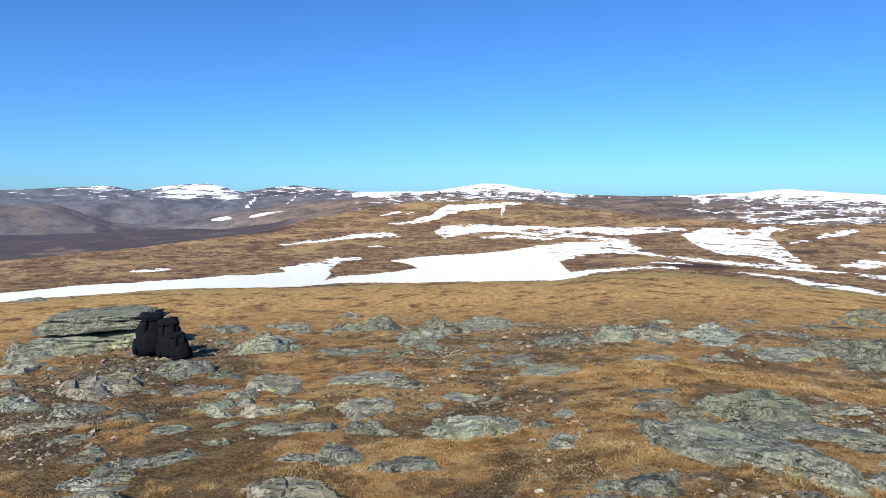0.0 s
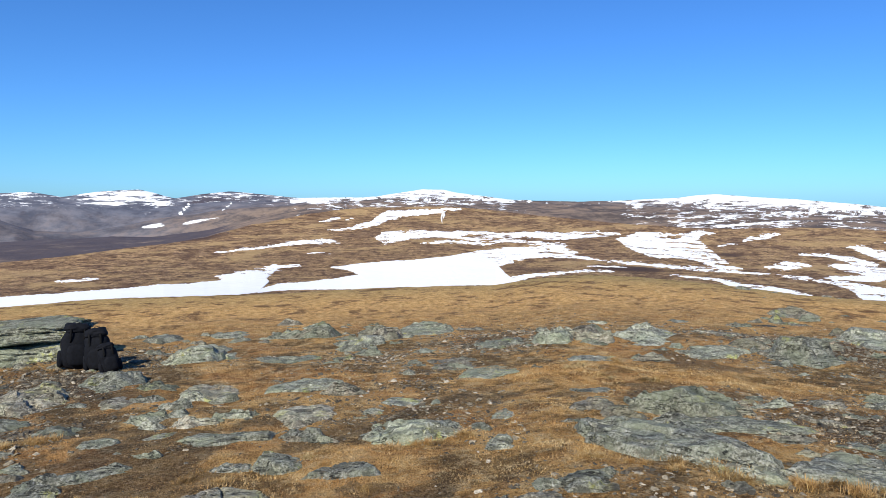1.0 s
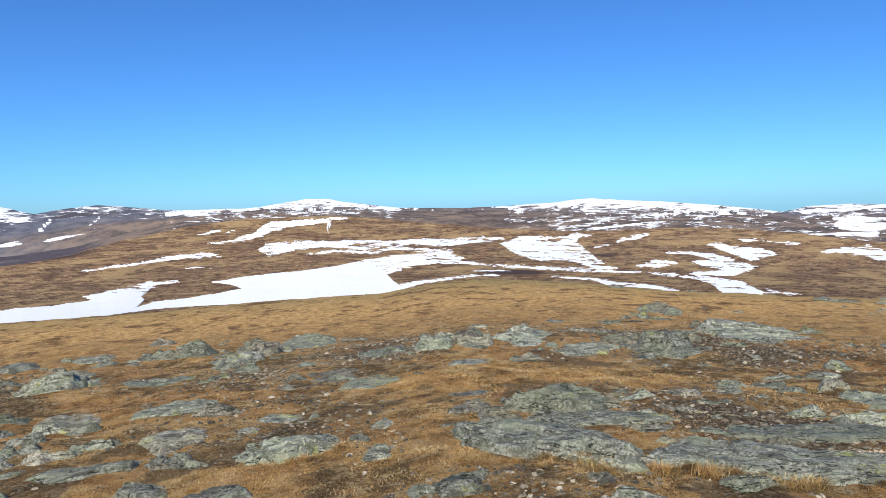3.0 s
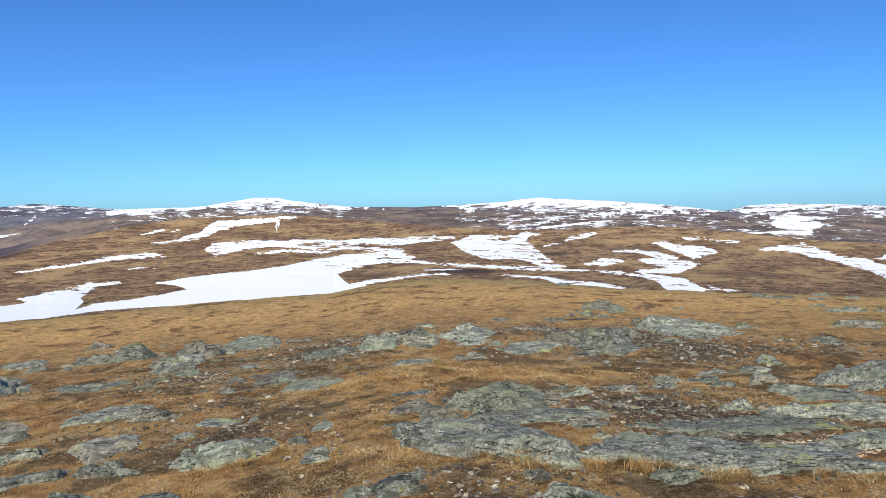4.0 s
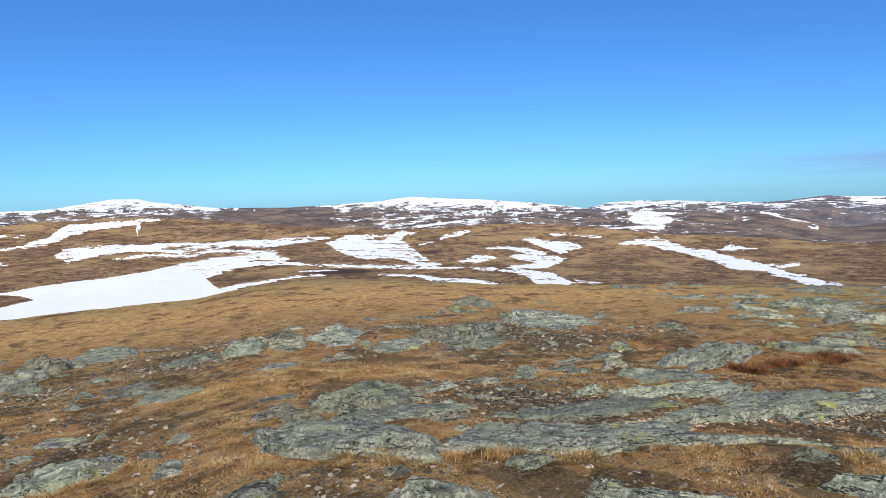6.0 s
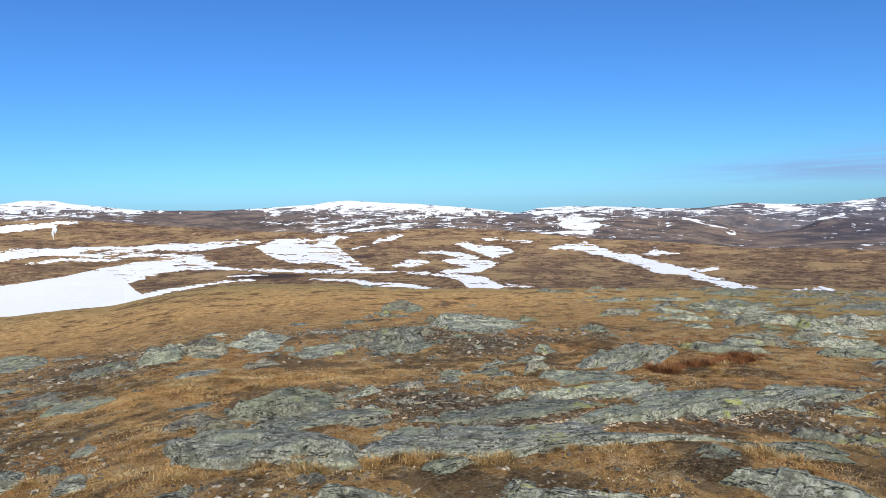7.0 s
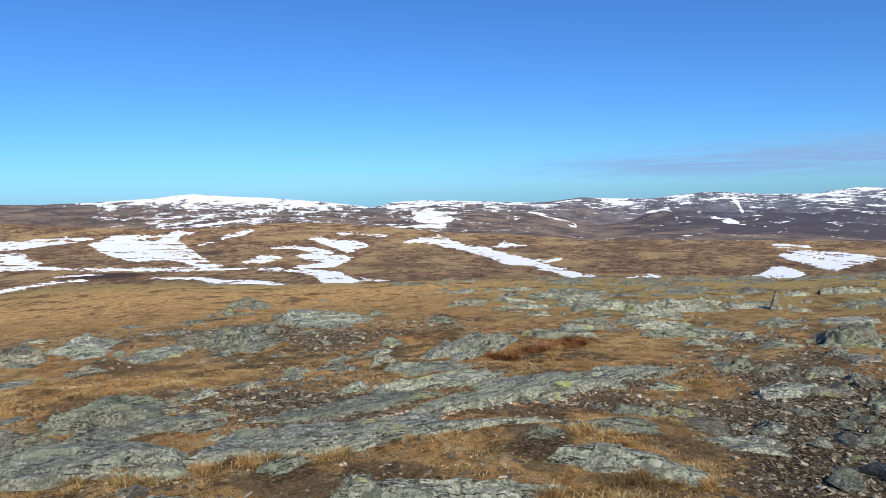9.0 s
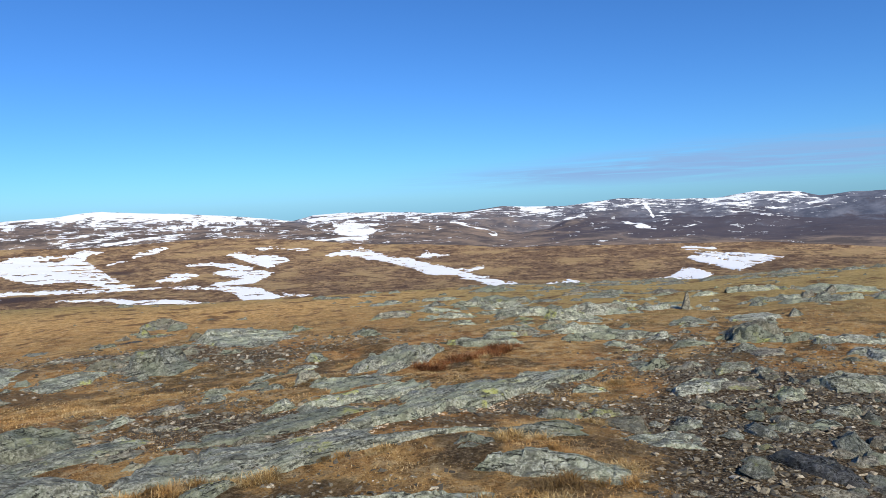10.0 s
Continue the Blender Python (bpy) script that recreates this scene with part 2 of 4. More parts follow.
HILLS = [(-33, -3.15), (-26, -3.05), (-20, -3.1), (-17, -3.0), (-14, -2.6), (-10, -1.6), (-5, -0.9), (0, -0.5), (6, -0.6), (12, -1.0), (20, -1.3), (30, -1.4),
         (40, -1.9), (47, -1.9), (55, -2.4), (59, -3.2), (64, -2.75), (66.6, -2.5), (73, -2.55), (77, -2.87), (80.5, -3.03), (83.5, -2.74),
         (87, -2.64), (180, -2.5)]
PEAKS_WEST = [(-60, 0.1), (-33, 0.05), (-30, 0.21), (-26.2, 0.39), (-24.3, 0.01), (-21.5, 0.45), (-19, 0.59), (-16.4, -0.08), (-14.6, 0.24),
              (-12.4, 0.47), (-10, 0.24), (-6.8, -0.09), (-1.1, -0.07), (0.8, 0.26), (3.3, 0.62), (5.2, 0.55), (6.4, 0.29), (9, -0.06), (11, -0.32),
              (15.6, -0.48), (19.9, -0.35)]
PEAKS_EAST = [(24.2, -0.1), (27.1, 0.17), (30, -0.08), (32.2, -0.22), (37.2, -0.7), (41.2, -1.2), (42.8, -0.8), (45.5, -0.72), (48, -0.75),
              (52.9, -1.05), (55.3, -1.05), (58.6, -0.67), (60.6, -0.8), (63.9, -0.85), (68.4, -0.4), (72.8, -0.64), (75.7, -0.64),
              (78.5, -0.23), (81.2, -0.34), (82.7, -0.75), (84.5, -0.55), (87, -0.48), (120, 0.0), (240, 0.1)]


# folds of land between the moor and the peaks: the crest of each, and how far the ground drops behind it
FOLD_NEAR = [(-60, -0.9), (-33, -0.95), (-31, -0.8), (-29.5, -1.05), (-28, -1.7), (-26, -2.45), (-22, -2.3), (-18, -1.6), (-14, -1.15), (-10, -0.8), (-6, -0.55),
             (0, -0.2), (20, -0.9), (41, -1.55), (50, -1.6), (57, -2.2), (60, -2.9), (62.5, -2.75), (64, -2.1), (66, -1.75), (69, -1.95), (74, -2.1),
             (79, -1.9), (83, -2.4), (87, -2.2), (120, -2), (300, -0.9)]
FOLD_FAR = [(-60, -0.5), (-33, -0.6), (-30, -0.75), (-28, -0.55), (-25, -0.3), (-22, -0.75), (-19, -0.9), (-16, -0.6), (-13, -0.4), (-8, -0.4), (0, 0.0), (20, -0.6),
            (41, -1.35), (47, -1.15), (52, -1.3), (56, -1.5), (59, -1.25), (62, -1.6), (66, -1.1), (72, -1.15), (78, -0.9), (87, -0.9), (120, -1), (300, -0.5)]
FOLD_DROP = [(-60, 1.3), (-22, 1.2), (-12, 0.6), (-6, 0.0), (50, 0.0), (58, 0.6), (66, 1.0), (87, 1.0), (120, 0.3), (300, 1.3)]


def climb(bearing, r):
    """The slope in degrees at which the land at that bearing and distance is seen from the summit, beyond the brink."""
    b0, rb = along(bearing, BRINK), along(bearing, BRINK_FAR)
    m, rm = along(bearing, MOOR), sum(along(bearing + d, MOOR_FAR) for d in (-4.5, -1.5, 1.5, 4.5)) / 4
    h, p = along(bearing, HILLS), along(bearing, PEAKS_WEST + PEAKS_EAST)
    near, far, drop = along(bearing, FOLD_NEAR), along(bearing, FOLD_FAR), along(bearing, FOLD_DROP)
    knots = [np.log(rb), np.log(rb * 1.9), np.log(rm * 0.22), np.log(rm * 0.38), np.log(rm * 0.72), np.log(rm), np.log(rm * 1.35)]
    knots += [np.log(rm * 0 + v) for v in (2200, 2480, 2950, 3080, 3500, 3620, 4200, 4900)]
    values = [b0, b0 - 1.2, b0 - 0.25, b0 + (m - b0) * 0.3, b0 + (m - b0) * 0.72, m, m - 0.5, h, h - 0.12 - drop, near, near - drop, far, far - drop * 0.8, p, p - 0.6]
    q, out = np.log(np.maximum(r, 1)), values[0] + 0 * r
    for k in range(len(knots) - 1):
        s = np.clip((q - knots[k]) / (knots[k + 1] - knots[k]), 0, 1)
        s = s * s * (3 - 2 * s) if k in (0, 1, 5, 6, 7, 8, 9, 10, 11, 12) else s
        out = np.where(q >= knots[k], values[k] + (values[k + 1] - values[k]) * s, out)
    return out


def height(x, y, fine=True):
    """The ground's height in metres."""
    x, y = np.asarray(x, float), np.asarray(y, float)
    r, bearing = np.hypot(x, y), np.degrees(np.arctan2(x, y))
    rb = along(bearing, BRINK_FAR)
    zb = EYE + rb * np.tan(np.radians(along(bearing, BRINK)))
    s = np.clip((r - 2.5) / (rb - 2.5), 0, None)
    c = along(bearing, [(-40, 0.05), (5, 0.05), (28, 0.38), (90, 0.4), (180, 0.2)])
    near = zb * ((1 - c) * s + c * s * s)
    far = EYE + r * np.tan(np.radians(climb(bearing, r)))
    near = near + 0.2 * np.exp(-((x - 3.4) ** 2 + (y - 2.7) ** 2) / 2.4 ** 2)
    k = np.clip((r / rb - 0.9) / 0.2, 0, 1)
    z = near * (1 - k) + far * k
    open_land = np.clip((r - 120) / 300, 0, 1)
    z = z + open_land * 0.0032 * np.minimum(r, 1500) * (rough(x, y, 150, 5, 3, 0.6) + 0.5 * rough(x, y, 420, 5, 9))
    spur = 1 - np.abs(rough(x, y, 520, 4, 33, 0.55)) * 2
    mount = np.clip((r - 1600) / 500, 0, 1) * (1 - np.exp(-((r - 4200) / 420) ** 2)) * (1 - 0.8 * np.exp(-((r - 2200) / 160) ** 2)) * (1 - 0.5 * np.exp(-((r - 2950) / 130) ** 2)) * (1 - 0.5 * np.exp(-((r - 3500) / 130) ** 2)) * (r < 4300)
    z = z + 19 * mount * (spur - 0.6)
    if fine:
        low = np.clip(1.3 - r / 60, 0, 1)
        z = z + low * (0.09 * rough(x, y, 3.1, 2, 21) + 0.06 * rough(x, y, 0.9, 4, 25, 0.65)) * np.clip(r / 3, 0.3, 1)
    return z


def surface(name, verts, faces, mat, smooth=True, parent=None, sharp=None):
    me = bpy.data.meshes.new(name)
    me.from_pydata(verts, [], faces)
    me.materials.append(mat)
    if smooth:
        me.polygons.foreach_set("use_smooth", np.ones(len(me.polygons), bool))
        if sharp:
            me.set_sharp_from_angle(angle=radians(sharp))
    ob = new(name, me)
    ob.parent = parent
    return ob


def grid_faces(n, m, wrap=False):
    """Quads of a grid of n rows by m columns."""
    i, j = np.meshgrid(np.arange(n - 1), np.arange(m if wrap else m - 1), indexing="ij")
    i, j = i.ravel(), j.ravel()
    k = (j + 1) % m
    return np.stack([i * m + j, i * m + k, (i + 1) * m + k, (i + 1) * m + j], 1)


def fast_mesh(name, verts, quads, mat):
    """A mesh of quads straight from arrays."""
    me = bpy.data.meshes.new(name)
    n = quads.shape[1]
    me.vertices.add(len(verts))
    me.vertices.foreach_set("co", np.asarray(verts, np.float32).ravel())
    me.loops.add(quads.size)
    me.loops.foreach_set("vertex_index", quads.astype(np.int32).ravel())
    me.polygons.add(len(quads))
    me.polygons.foreach_set("loop_start", np.arange(0, quads.size, n, dtype=np.int32))
    me.polygons.foreach_set("use_smooth", np.ones(len(quads), bool))
    me.materials.append(mat)
    me.update(calc_edges=True)
    return me


def blob(x, y, cx, cy, rx_, ry_, turn=0.0):
    c, s = math.cos(radians(turn)), math.sin(radians(turn))
    u, v = (x - cx) * c + (y - cy) * s, -(x - cx) * s + (y - cy) * c
    return np.exp(-((u / rx_) ** 2 + (v / ry_) ** 2))


def bareness(x, y):
    """How bare of grass the summit ground is, 0 to 1."""
    v = 0.36 + 0.48 * rough(x, y, 1.9, 4, 41) + 0.15 * rough(x, y, 7, 2, 47)
    v = v + 0.7 * blob(x, y, 5.2, -0.3, 2.2, 1.4) + 0.3 * blob(x, y, 6.8, 1.2, 1.8, 0.6, 25) + 0.1 * blob(x, y, 3.4, 4.4, 2.2, 0.7, 35)
    v = v + 0.35 * blob(x, y, 1.0, 3.6, 0.8, 0.5) 
    v = v - 0.35 * blob(x, y, 3.2, 7.0, 2.6, 1.1, -20) - 0.3 * blob(x, y, 7.5, 4.5, 1.0, 0.7) - 0.3 * blob(x, y, 4.6, 1.9, 0.8, 0.4, 20) - 0.35 * blob(x, y, 8.5, 4.4, 3.0, 1.1, 8) - 0.9 * blob(x, y, 3.5, 1.35, 0.8, 0.3) - 0.4 * blob(x, y, 6.6, 2.2, 0.8, 0.4)
    r = np.hypot(x, y)
    return np.clip(v - np.clip((r - 11) / 9, 0, 0.6), 0, 1)


def peat(x, y):
    """Where darker soil shows between the tufts, 0 to 1."""
    r = np.hypot(x, y)
    v = 0.7 * ease(rough(x, y, 0.9, 5, 171, 0.6), 0.16, 0.4) * (1 - ease(r, 9, 14))
    patchy = 0.62 + 0.7 * rough(x, y, 0.4, 3, 173)
    for cx, cy, rx_, ry_ in ((4.9, 2.5, 0.5, 0.3), (4.5, 1.6, 0.7, 0.35), (3.8, 2.15, 0.45, 0.25), (5.05, 0.76, 0.9, 0.5), (0.4, 3.8, 0.5, 0.3),
                             (2.3, 5.75, 0.9, 0.3), (-1.7, 4.6, 0.7, 0.4), (3.45, 1.65, 0.3, 0.12), (6.4, 0.6, 1.6, 0.7), (6.0, -0.6, 1.8, 1.0), (-2.4, 4.0, 0.8, 0.5), (-1.9, 5.6, 0.7, 1.1), (-1.2, 4.0, 0.5, 0.4), (-2.6, 7.3, 0.8, 0.5), (0.5, 6.3, 1.0, 0.3),
                             (5.6, 5.0, 1.0, 0.25), (8.6, 1.9, 1.6, 0.5), (9.5, 3.4, 1.5, 0.4)):
        v = v + patchy * blob(x, y, cx, cy, rx_, ry_)
    return np.clip(v, 0, 1)


def make_ground():
    """One sheet from the summit to the last hills."""
    bearings = np.radians(np.concatenate([np.arange(-42, 95, 0.17), np.arange(98, 316, 4.0)]))
    rings = np.concatenate([np.array([0.004, 0.05, 0.12, 0.2]), np.arange(0.3, 2, 0.12), np.arange(2, 9, 0.05), np.geomspace(9, 45, 120), np.geomspace(46, 4900, 330)])
    r, a = np.meshgrid(rings, bearings, indexing="ij")
    x, y = r * np.sin(a), r * np.cos(a)
    z = height(x, y)
    verts = np.stack([x.ravel(), y.ravel(), z.ravel()], 1)
    quads = grid_faces(len(rings), len(bearings), True)[:, ::-1]
    me = fast_mesh("ground", verts, quads, LAND)
    deg = np.degrees(a)
    deg = np.where(deg > 180, deg - 360, deg)
    rm = along(deg, MOOR_FAR)
    opened = ease(r, 9, 20)
    moorland = ease(r, 150, 260)
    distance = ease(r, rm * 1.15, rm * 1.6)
    # how much painted haze the far colour carries, by distance and bearing
    haze = np.maximum(ease(r, 2500, 3600), ease(r, 1300, 2400) * np.maximum(0.6 * (1 - ease(deg, -22, -8)), ease(deg, 62, 70))) * along(deg, [(-40, 0.9), (-14, 0.9), (-4, 0.5), (6, 0.2), (40, 0.2), (42, 0.8), (44, 0.3), (56, 0.4), (66, 0.8), (90, 1.0)])
    heather_shade = 0.75 * ease(r, 800, 900) * (1 - ease(r, 2250, 2500)) * (1 - ease(deg, -16, -8))
    heather_shade = heather_shade + (0.58 + 0.2 * ease(deg, 66, 74)) * ease(deg, 58, 64) * ease(r, 1300, 1700) * (1 - ease(r, 2600, 3800) * 0.7)
    heather_shade = heather_shade + 0.4 * blob(deg, np.log(r), 40, np.log(430), 9, 0.12) + 0.3 * blob(deg, np.log(r), 56, np.log(640), 9, 0.2) + 0.4 * blob(deg, np.log(r), 46, np.log(560), 3, 0.08) + 0.45 * blob(deg, np.log(r), 62, np.log(760), 4, 0.06) + 0.35 * blob(deg, np.log(r), -8, np.log(520), 6, 0.1) + 0.35 * blob(deg, np.log(r), 6, np.log(760), 5, 0.05)
    heather_shade = heather_shade + 1.1 * blob(deg, np.log(r), 20.6, np.log(362), 3.0, 0.09) + 0.7 * blob(deg, np.log(r), 28, np.log(620), 1.7, 0.09)
    heather_shade = heather_shade + 0.5 * blob(deg, np.log(r), 37.5, np.log(770), 0.9, 0.05) + 0.5 * blob(deg, np.log(r), 13, np.log(360), 2, 0.09)
    # darkens the gully hill's face in colour, for its crags and shade
    heather_shade = heather_shade + 0.36 * blob(deg, np.log(r), 5, np.log(1040), 4.5, 0.09)
    top = climb(deg, r) - along(deg, HILLS)
    cover = along(deg, [(-40, 0.3), (-33, 0.36), (-27, 0.46), (-24, 0.4), (-22, 0.52), (-18, 0.52), (-16, 0.42), (-12, 0.47), (-8, 0.45), (-5, 0.54),
                        (3, 0.58), (8, 0.54), (11, 0.5), (13, 0.42), (17, 0.38), (20, 0.5), (27, 0.57), (35, 0.56), (41, 0.5), (44, 0.54),
                        (50, 0.51), (58, 0.46), (66, 0.475), (70, 0.48), (75, 0.475), (78, 0.495), (81, 0.475), (86, 0.40)])
    part_way = top / (along(deg, PEAKS_WEST + PEAKS_EAST) - along(deg, HILLS))
    snow = np.where(r > rm * 1.3, cover * (0.83 + 0.20 * ease(part_way, 0.2, 1.0)), -1)
    snow = snow - 0.16 * (1 - ease(part_way, 0.45, 0.8)) * (1 - ease(deg, -13, -9))
    lie = climb(deg, r)
    for b0, e0, b1, e1, broad, deep in ((44.6, -1.75, 48.0, -1.85, 0.35, 0.57), (44.9, -2.2, 47.6, -2.4, 0.5, 0.59), (44.7, -3.0, 47.2, -2.9, 0.3, 0.56), (41.8, -3.1, 45, -2.9, 0.12, 0.62),
                                        (59.6, -0.55, 62.2, -0.75, 0.28, 0.66), (60.4, -1.0, 62.4, -1.2, 0.3, 0.6), (54.4, -1.8, 57.0, -2.7, 0.14, 0.66), (57, -2.7, 58.2, -3.1, 0.1, 0.6),
                                        (70.2, -0.9, 70.5, -1.3, 0.13, 0.66), (70.5, -1.3, 70.9, -2.0, 0.13, 0.66), (63.0, -1.9, 65.5, -1.6, 0.14, 0.6), (68.6, -2.4, 71.0, -3.0, 0.2, 0.56),
                                        (-19.2, -2.12, -15.5, -1.95, 0.1, 0.72), (-15.5, -1.95, -12.5, -1.45, 0.12, 0.72), (-21.5, 0.1, -18.5, 0.3, 0.2, 0.6), (42.5, -1.3, 46, -1.1, 0.15, 0.62),
                                        (-12.2, -0.5, -12.9, -1.1, 0.12, 0.6), (-15.4, -0.5, -16.2, -1.2, 0.12, 0.6), (-7.5, -0.35, -4.5, -0.2, 0.2, 0.66), (27.2, -2.3, 31, -2.0, 0.14, 0.6)):
        q = np.clip(((deg - b0) * (b1 - b0) + (lie - e0) * (e1 - e0)) / ((b1 - b0) ** 2 + (e1 - e0) ** 2), 0, 1)
        away = np.hypot(deg - b0 - q * (b1 - b0), lie - e0 - q * (e1 - e0))
        snow = np.where(r > rm * 1.3, np.maximum(snow, deep * np.exp(-(away / broad) ** 4)), snow)
    green = np.maximum(ease(r, 17, 40) * 0.85, ease(deg, 40, 62) * ease(r, 8, 14) * 0.75)
    tier = climb(deg, r) * 9 + rough(x, y, 500, 3, 91) * 0.6
    heather_shade = heather_shade + 0.9 * blob(deg, np.log(r), -33.5, np.log(2250), 4.0, 0.16) + 0.4 * blob(deg, np.log(r), -26, np.log(3400), 4.0, 0.06) + 0.8 * blob(deg, np.log(r), -14, np.log(3800), 4.0, 0.10) - 0.9 * blob(deg, np.log(r), -22, np.log(2800), 9.0, 0.10)
    for name, v in (("bare", bareness(x, y)), ("peat", peat(x, y)), ("open", opened), ("moorland", moorland), ("distance", distance), ("heather_shade", np.clip(heather_shade, 0, 1)),
                    ("snow", snow), ("haze", haze), ("green", green), ("way", deg), ("tier", tier), ("depth", np.log(r) * 36)):
        at = me.attributes.new(name, "FLOAT", "POINT")
        at.data.foreach_set("value", np.asarray(v, np.float32).ravel())
    return tagged(new("ground", me), "dry orange fell grass, grit and brown moor running to far hills", "ground", kind="structure")


make_ground()


# ---- snow ----
def snow_patch(label, broken, *rows):
    """A drift of old snow on the slope, running out to a point at both ends. Rows: bearing, then the distances of its lower and upper edge."""
    first, last = rows[0], rows[-1]
    gap = [abs(float(climb(np.array(q[0]), np.array(q[2])) - climb(np.array(q[0]), np.array(q[1])))) for q in (first, last)]
    reach = [min(max(1.6 * g, 0.12), 0.9, 0.35 * (last[0] - first[0]) + 0.12) for g in gap]
    rows = [(first[0] - reach[0], math.sqrt(first[1] * first[2]), math.sqrt(first[1] * first[2])), *rows, (last[0] + reach[1], math.sqrt(last[1] * last[2]), math.sqrt(last[1] * last[2]))]
    n = max(int((rows[-1][0] - rows[0][0]) / 0.045), 24)
    b = np.linspace(rows[0][0], rows[-1][0], n)
    lo, hi = (np.interp(b, [q[0] for q in rows], [q[k] for q in rows]) for k in (1, 2))
    span = float(np.max(climb(b, hi) - climb(b, lo)))
    m = int(np.clip(span / 0.028, 26, 90))
    pad = 0.1 + 0.07 / max(span, 0.07)
    u = np.linspace(-pad, 1 + pad, m)
    slim = np.maximum(np.log(hi) - np.log(lo), 0.03)
    rr = np.exp((np.log(lo) + np.log(hi))[:, None] / 2 + slim[:, None] * (u[None, :] - 0.5))
    bb = np.repeat(b[:, None], m, 1)
    x, y = rr * np.sin(np.radians(bb)), rr * np.cos(np.radians(bb))
    tier = climb(bb, rr)
    low, high = climb(b, lo)[:, None], climb(b, hi)[:, None]
    edge = np.minimum(tier - low, high - tier) / 0.055
    wb, wt = bb + 0.5 * grain(tier * 5, bb * 0.7, 61), tier + 0.05 * grain(bb * 1.3, tier * 3, 62) + 0.035 * bb
    fray = 0.8 * grain(wb * 0.6, wt * 7, 5) + 0.9 * grain(wb * 1.5 + wt, wt * 15, 6) + 0.9 * grain(wb * 3.3 - wt * 3, wt * 30, 7) + 0.6 * grain(wb * 7, wt * 50, 8)
    streak = grain(wb * 0.5 + 40, wt * 9, 15) + 0.7 * grain(wb * 1.4 + wt * 2, wt * 21, 16) + 0.4 * grain(wb * 3.4, wt * 40, 17)
    bites = np.clip(1.7 * streak - 1.35 + 0.9 * broken, 0, 1) * (9 if broken > -0.3 else 0)
    inside = np.minimum(edge, 2.4) - (0.6 if broken > 0 else 0.25) + fray * (1.25 if broken > 0 else 0.45) - bites
    thick = np.clip(inside * 0.8, -2.0, 0.16)
    z = height(x, y) + thick * np.clip(rr / 350, 0.5, 3.0) + 0.02 + 0.002 * np.clip(rr - 900, 0, None)
    quads = grid_faces(n, m)[:, ::-1]
    keep = (inside.ravel()[quads] > -0.3).any(1)
    verts = np.stack([x.ravel(), y.ravel(), z.ravel()], 1)
    left = quads[keep]
    mark = np.arange(len(verts))
    while True:
        low_ = mark[left].min(1)
        before = mark.copy()
        np.minimum.at(mark, left, low_[:, None])
        if (before == mark).all():
            break
    owner = mark[left[:, 0]]
    for k in np.unique(owner):
        piece = left[owner == k]
        if len(piece) < 5:
            continue
        used, index = np.unique(piece, return_inverse=True)
        me = fast_mesh("snow_patch", verts[used], index.reshape(-1, 4), SNOW)
        tagged(new("snow_patch", me), label if len(piece) > 60 else "small remnant of melting snow on the moor", "snow patch", "snow drifts on the moor")


snow_patch("wide white snowfield with frayed melting edges", -0.4, (-33.4, 184, 251), (-31.3, 189, 252), (-29.9, 182, 258), (-29.0, 177, 268), (-26.1, 151, 263), (-24.2, 146, 259), (-22.1, 135, 263), (-20.0, 163, 269), (-17.9, 179, 291), (-15.7, 188, 298), (-13.4, 215, 326), (-12.0, 230, 368), (-10.3, 253, 421))
snow_patch("white drift of old snow on brown moorland", 0.2, (-13.5, 355, 370), (-12.5, 302, 395), (-11.1, 293, 422), (-9.9, 324, 437), (-8.8, 422, 468), (-6.9, 444, 461))
snow_patch("white drift of old snow on brown moorland", -0.4, (-10.3, 250, 270), (-8.8, 270, 314), (-6.4, 280, 329), (-4.0, 279, 352), (-2.1, 279, 374), (-0.9, 279, 402))
snow_patch("wide white snowfield with frayed melting edges", -0.4, (-4.3, 432, 441), (-3.1, 410, 449), (-2.1, 374, 463), (-0.9, 282, 472), (0.8, 283, 483), (3.2, 282, 498), (5.5, 280, 522), (7.0, 285, 566), (8.4, 286, 560), (9.6, 290, 455), (10.3, 287, 365), (11.0, 291, 316))
snow_patch("wide white snowfield with frayed melting edges", 0.55, (5.8, 326, 528), (7.2, 369, 571), (8.4, 407, 600), (10.2, 442, 646), (12.1, 484, 656), (13.9, 483, 679), (15.2, 476, 653), (16.1, 530, 589))
snow_patch("white drift of old snow on brown moorland", 0.35, (5.5, 280, 399), (7.5, 282, 369), (8.5, 286, 363), (10.3, 278, 331), (12.1, 300, 336), (13.9, 308, 333), (15.7, 308, 329), (19.2, 316, 334))
snow_patch("wide white snowfield with frayed melting edges", 0.5, (0.1, 660, 831), (2.2, 721, 844), (4.6, 760, 850), (7.9, 700, 878), (10.2, 805, 898), (12.5, 795, 919), (14.8, 744, 970), (17.0, 817, 994), (18.7, 921, 997), (19.6, 960, 989))
snow_patch("white drift of old snow on brown moorland", 0.6, (3.2, 669, 687), (5.5, 672, 717), (8.4, 666, 709), (10.7, 706, 789), (13.0, 657, 731), (15.2, 636, 694))
snow_patch("white drift of old snow on brown moorland", 0.15, (-4.5, 870, 884), (-2.6, 862, 898), (-1.1, 876, 968), (-0.4, 899, 1076), (0.3, 985, 1144), (2.2, 1069, 1175), (4.6, 1116, 1186), (6.5, 1176, 1201))
snow_patch("white drift of old snow on brown moorland", -0.6, (5.0, 937, 1149), (5.0, 1078, 1157), (5.1, 1012, 1158))
